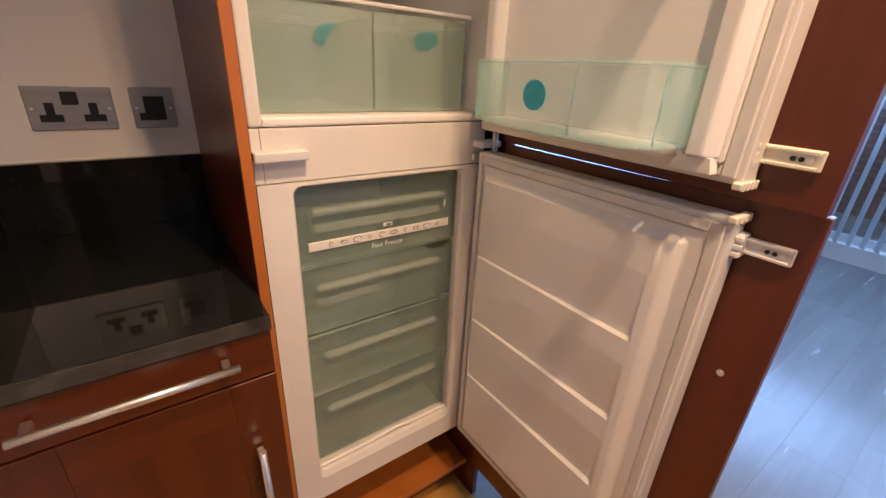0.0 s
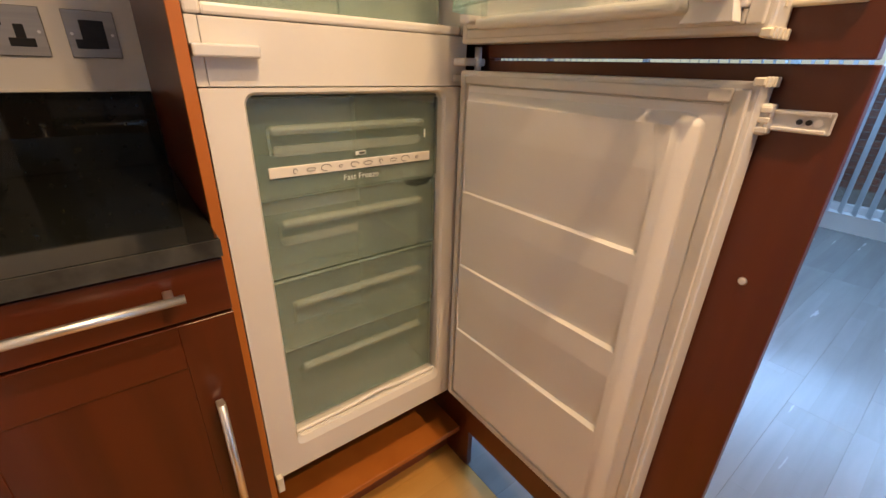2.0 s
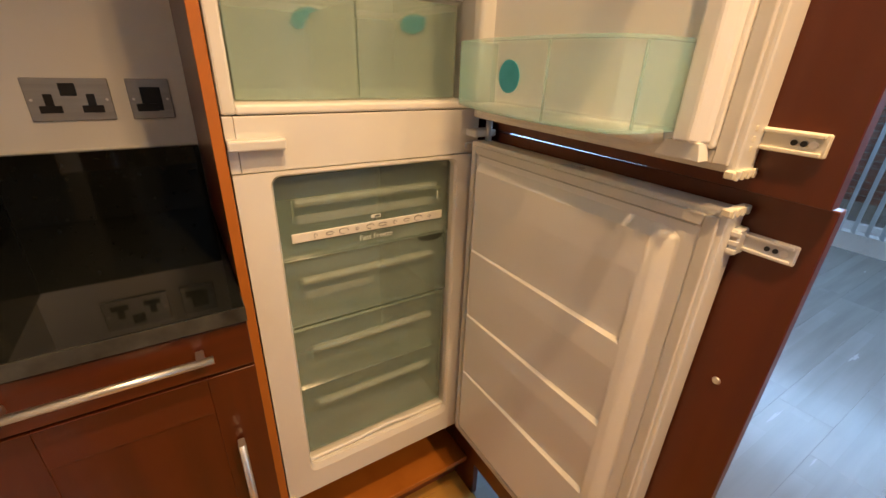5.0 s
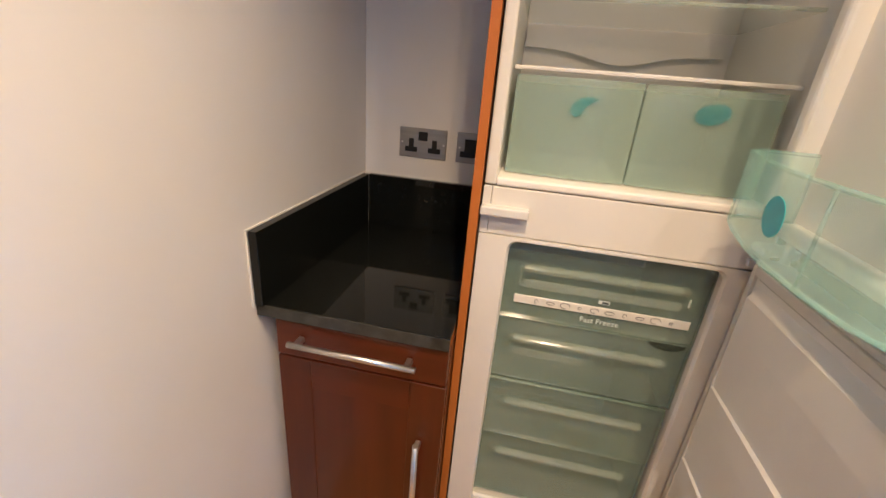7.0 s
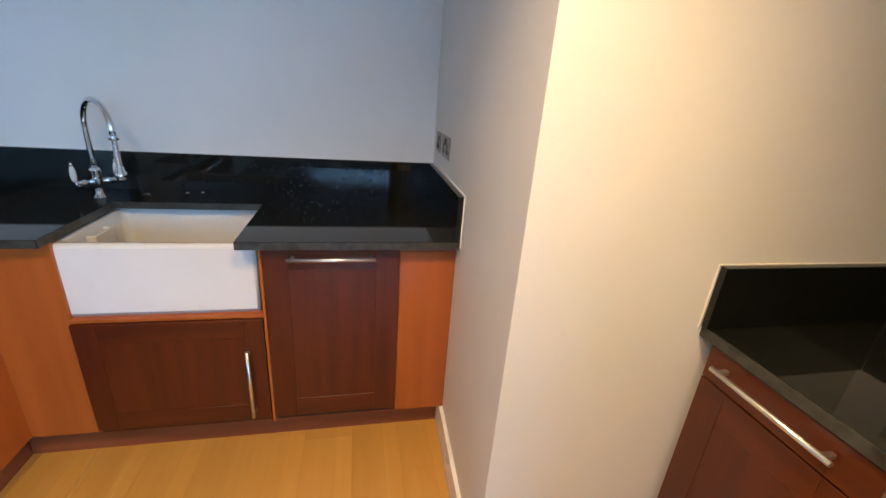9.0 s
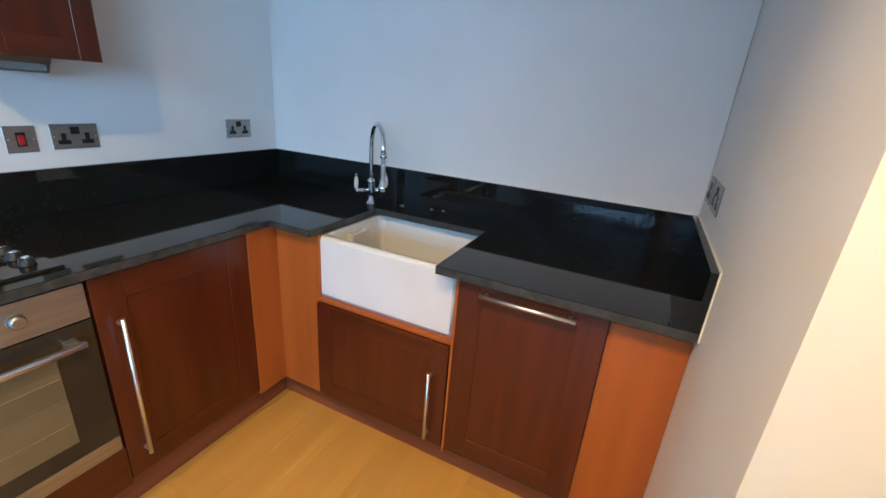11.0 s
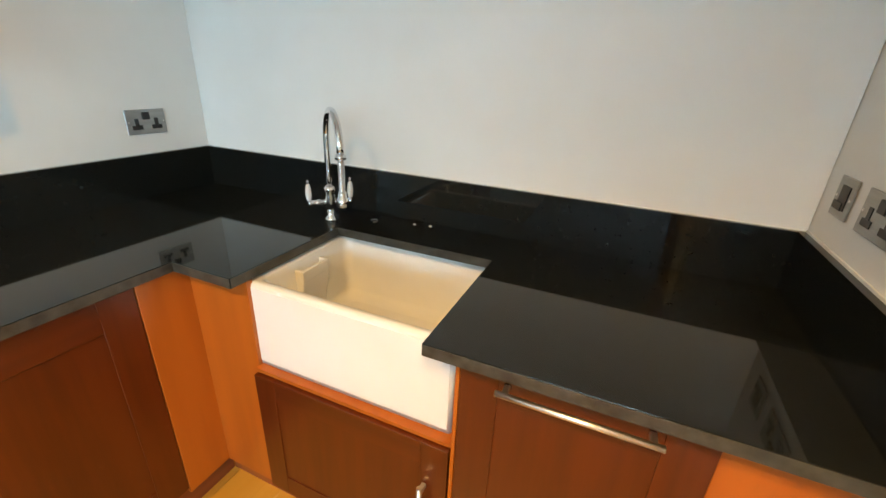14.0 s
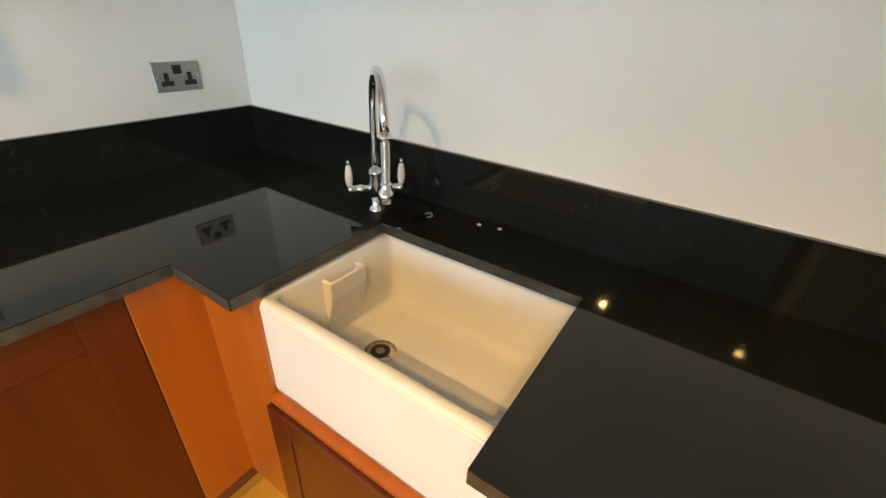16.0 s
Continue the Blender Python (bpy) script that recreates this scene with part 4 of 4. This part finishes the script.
# cabinets of the sink run
SF = -0.925
sc = thing("base_cabinet", (-1.2, -0.76, 0), "dark cherry sink cabinet with one low door", "cabinet", "base cabinets")
part("body", box(S + 0.004, SF - 0.022, -1.046, -0.449, 0.13, 0.610), M_DOOR, sc)
part("top_rail", box(-1.00, SF - 0.012, -1.046, -0.449, 0.600, 0.6115), M_FILL, sc)
sd = shaker_front("door", sc, "x", SF, -1.044, -0.452, 0.158, 0.597, rail=0.07)
bar_handle(sd, (-0.894, -0.508, 0.486), (-0.894, -0.508, 0.192), (1, 0, 0))
part("end_post", box(S + 0.004, SF - 0.004, -0.4485, -0.4385, 0.13, UNDER - 0.001, 0.001, 1), M_FILL, sc, "light cherry end post")
dw = thing("dishwasher", (-1.2, -0.2, 0), "built-in dishwasher behind a dark cherry door", "dishwasher")
part("body", box(S + 0.004, SF - 0.022, -0.437, 0.027, 0.13, UNDER - 0.001), M_BLACKP, dw)
wd = shaker_front("door", dw, "x", SF, -0.436, 0.026, 0.158, 0.868, rail=0.082)
bar_handle(wd, (-0.894, -0.354, 0.837), (-0.894, -0.059, 0.837), (1, 0, 0))
rf = thing("filler_panel", (-0.94, 0.13, 0), "plain light cherry filler panel beside the dishwasher", "panel", "filler panels")
part("panel", prism(bmesh.new(), ((-0.962, 0.029), (-0.942, 0.029), (-0.942, 0.2355), (-0.962, 0.2365)), "z", 0.130, 0.846), M_FILL, rf)
part("top_strip", box(-0.962, -0.944, 0.029, 0.2355, 0.8465, UNDER - 0.001), M_PLINTH, rf)
lf = thing("filler_panel", (-0.95, -1.15, 0), "plain light cherry filler panel in the cabinet corner", "panel", "filler panels")
part("panel", box(-0.970, -0.950, -1.2702, -1.0475, 0.130, UNDER - 0.001, 0.0008, 1), M_FILL, lf)
of = thing("filler_panel", (-0.87, -1.28, 0), "plain light cherry filler panel in the cabinet corner", "panel", "filler panels")
part("panel", box(-0.969, -0.808, -1.292, -1.2704, 0.130, UNDER - 0.001, 0.0008, 1), M_FILL, of)
pl = box(-1.020, -1.004, -1.330, 0.2360, 0, 0.129, 0.001, 1)
structure("trim_plinth_sink", pl, M_PLINTH, "dark cherry plinth board under the sink run", "plinth")
structure("trim_plinth_oven", box(-1.003, 0.75, -1.346, -1.330, 0, 0.129, 0.001, 1), M_PLINTH, "dark cherry plinth board under the oven run", "plinth")

# oven run
OFY = -1.272
oc = thing("base_cabinet", (-0.55, -1.55, 0), "dark cherry base cabinet with one full door", "cabinet", "base cabinets")
part("body", box(-0.806, -0.296, O + 0.004, OFY - 0.022, 0.13, UNDER - 0.001), M_DOOR, oc)
od = shaker_front("door", oc, "y", OFY, -0.806, -0.296, 0.150, 0.870, rail=0.085)
bar_handle(od, (-0.345, -1.240, 0.737), (-0.345, -1.240, 0.232), (0, 1, 0))
oven = thing("oven", (0.01, -1.55, 0.28), "built-in electric oven with steel trim and dark glass door", "oven")
part("body", box(-0.284, 0.306, O + 0.03, OFY - 0.022, 0.135, UNDER - 0.002), M_BLACKP, oven)
part("control_panel", box(-0.286, 0.308, OFY - 0.02, OFY + 0.002, 0.762, 0.868, 0.002), M_STEEL, oven, "brushed steel control panel")
gd = part("oven_door", box(-0.286, 0.308, OFY - 0.02, OFY + 0.004, 0.345, 0.758, 0.002), M_OVENGLASS, oven, "dark glass oven door")
part("window_pane", box(-0.190, 0.212, OFY + 0.004, OFY + 0.0055, 0.40, 0.690, 0.0005, 1), M_OVENIN, gd, "brownish see-through oven window")
for z in (0.47, 0.55, 0.62):
    part("rack_line", box(-0.185, 0.207, OFY + 0.0055, OFY + 0.0062, z, z + 0.0022), M_RACK, gd)
part("door_trim", box(-0.286, 0.308, OFY - 0.02, OFY + 0.003, 0.288, 0.342, 0.002), M_STEEL, oven, "brushed steel lower trim")
oh = part("handle", tube(bmesh.new(), ((-0.246, -1.228, 0.712), (0.268, -1.228, 0.712)), 0.010), M_SATIN, gd, "round steel oven handle")
for x in (-0.225, 0.247):
    part("post", box(x - 0.014, x + 0.014, OFY, -1.228, 0.703, 0.722, 0.003), M_SATIN, oh)
for x in (-0.140, 0.010, 0.160):
    part("knob", tube(bmesh.new(), ((x, OFY + 0.001, 0.818), (x, OFY + 0.016, 0.818), (x, OFY + 0.020, 0.818)), (0.019, 0.017, 0.013), 20), M_STEEL, oven, "steel control knob")
orail = thing("filler_panel", (0.01, -1.28, 0.13), "dark cherry rail under the oven", "panel", "filler panels")
part("panel", box(-0.294, 0.312, OFY - 0.022, OFY - 0.002, 0.131, 0.284, 0.001, 1), M_DOOR_H, orail)
ec = thing("base_cabinet", (0.53, -1.55, 0), "dark cherry base cabinet beside the oven", "cabinet", "base cabinets")
part("body", box(0.314, 0.746, O + 0.004, OFY - 0.022, 0.13, UNDER - 0.001), M_DOOR, ec)
shaker_front("door", ec, "y", OFY, 0.316, 0.746, 0.150, 0.870, rail=0.085)
hob = thing("hob", (0.01, -1.58, TOP), "black glass ceramic hob with four side knobs", "hob")
part("glass", box(-0.276, 0.300, -1.840, -1.322, TOP + 0.0005, TOP + 0.006, 0.0015, 1), M_HOB, hob)
part("front_trim", box(-0.276, 0.300, -1.3215, -1.3175, TOP + 0.0005, TOP + 0.008, 0.001, 1), M_BLACKP, hob)
for k in range(4):
    y = -1.385 - 0.068 * k
    kn = part("knob", tube(bmesh.new(), [(-0.225, y, TOP + z) for z in (0.006, 0.010, 0.024, 0.027)], (0.021, 0.019, 0.016, 0.013), 18), M_BLACKP, hob, "black hob knob with chrome tip")
    part("knob_cap", tube(bmesh.new(), ((-0.225, y, TOP + 0.027), (-0.225, y, TOP + 0.030)), (0.010, 0.008), 14), M_CHROME, kn)
sp = thing("splashback", (0.0, O + 0.006, TOP), "brushed steel splashback behind the hob", "splashback")
part("sheet", box(-0.298, 0.31, O + 0.001, O + 0.006, TOP + 0.001, 1.75), M_STEEL, sp)
socket("double", (-0.607, O, 1.174), (-1, 0, 0), (0, 1, 0))
socket("double", (-1.305, O, 1.183), (-1, 0, 0), (0, 1, 0))
socket("switch", (-0.453, O, 1.170), (-1, 0, 0), (0, 1, 0))
socket("double", (-1.265, 0.2388, 1.182), (1, 0, 0), (0, -1, 0))
socket("single", (-1.430, 0.2402, 1.182), (1, 0, 0), (0, -1, 0))
wc = thing("wall_cabinet", (-0.475, -1.76, 1.432), "narrow dark cherry wall cabinet with a chrome handle", "cabinet")
part("body", box(-0.622, -0.330, O + 0.002, -1.662, 1.434, 2.15, 0.001, 1), M_FILL, wc)
wcd = shaker_front("door", wc, "y", -1.640, -0.622, -0.330, 1.432, 2.15, rail=0.06)
bar_handle(wcd, (-0.362, -1.610, 1.60), (-0.362, -1.610, 1.82), (0, 1, 0))
ul = thing("cabinet_light", (-0.44, -1.74, 1.39), "small clear under-cabinet light", "light")
part("housing", prism(bmesh.new(), ((-1.80, 1.433), (-1.69, 1.433), (-1.72, 1.388), (-1.80, 1.388)), "x", -0.508, -0.345, 0.002), M_STEEL, ul)
part("lens", box(-0.496, -0.357, -1.714, -1.703, 1.393, 1.424, 0.002, 1), M_SHELF, ul)

# ---- laminate boards, laid along x ----
BW, BL = 0.193, 1.285
board_me = {}
rng = random.Random(4)
y, row = -1.883, 0
while y < 5.35:
    x = -1.545 - rng.random() * 0.9
    x_hi = 4.495
    while x < x_hi:
        lo = -1.545 if y + BW < 0.25 else (-0.30 if y < 1.3 else 0.69)
        for side, a, b in (("kitchen", max(x, lo), min(x + BL, 0.66)), ("living", max(x, lo, 0.6605), min(x + BL, x_hi))):
            if b - a < 0.02 or (y > 1.28 and b < 0.8):
                continue
            key = (side, round(b - a, 3))
            if key not in board_me:
                board_me[key] = mesh_of("board", box(0, b - a - 0.0003, 0, BW - 0.0003, -0.010, 0.0, 0.0004, 1), M_FLOOR if side == "kitchen" else M_FLOOR2)
            q = new("board", board_me[key])
            q.parent = floor
            q.location = (a, y, 0)
        x += BL
    y += BW
    row += 1
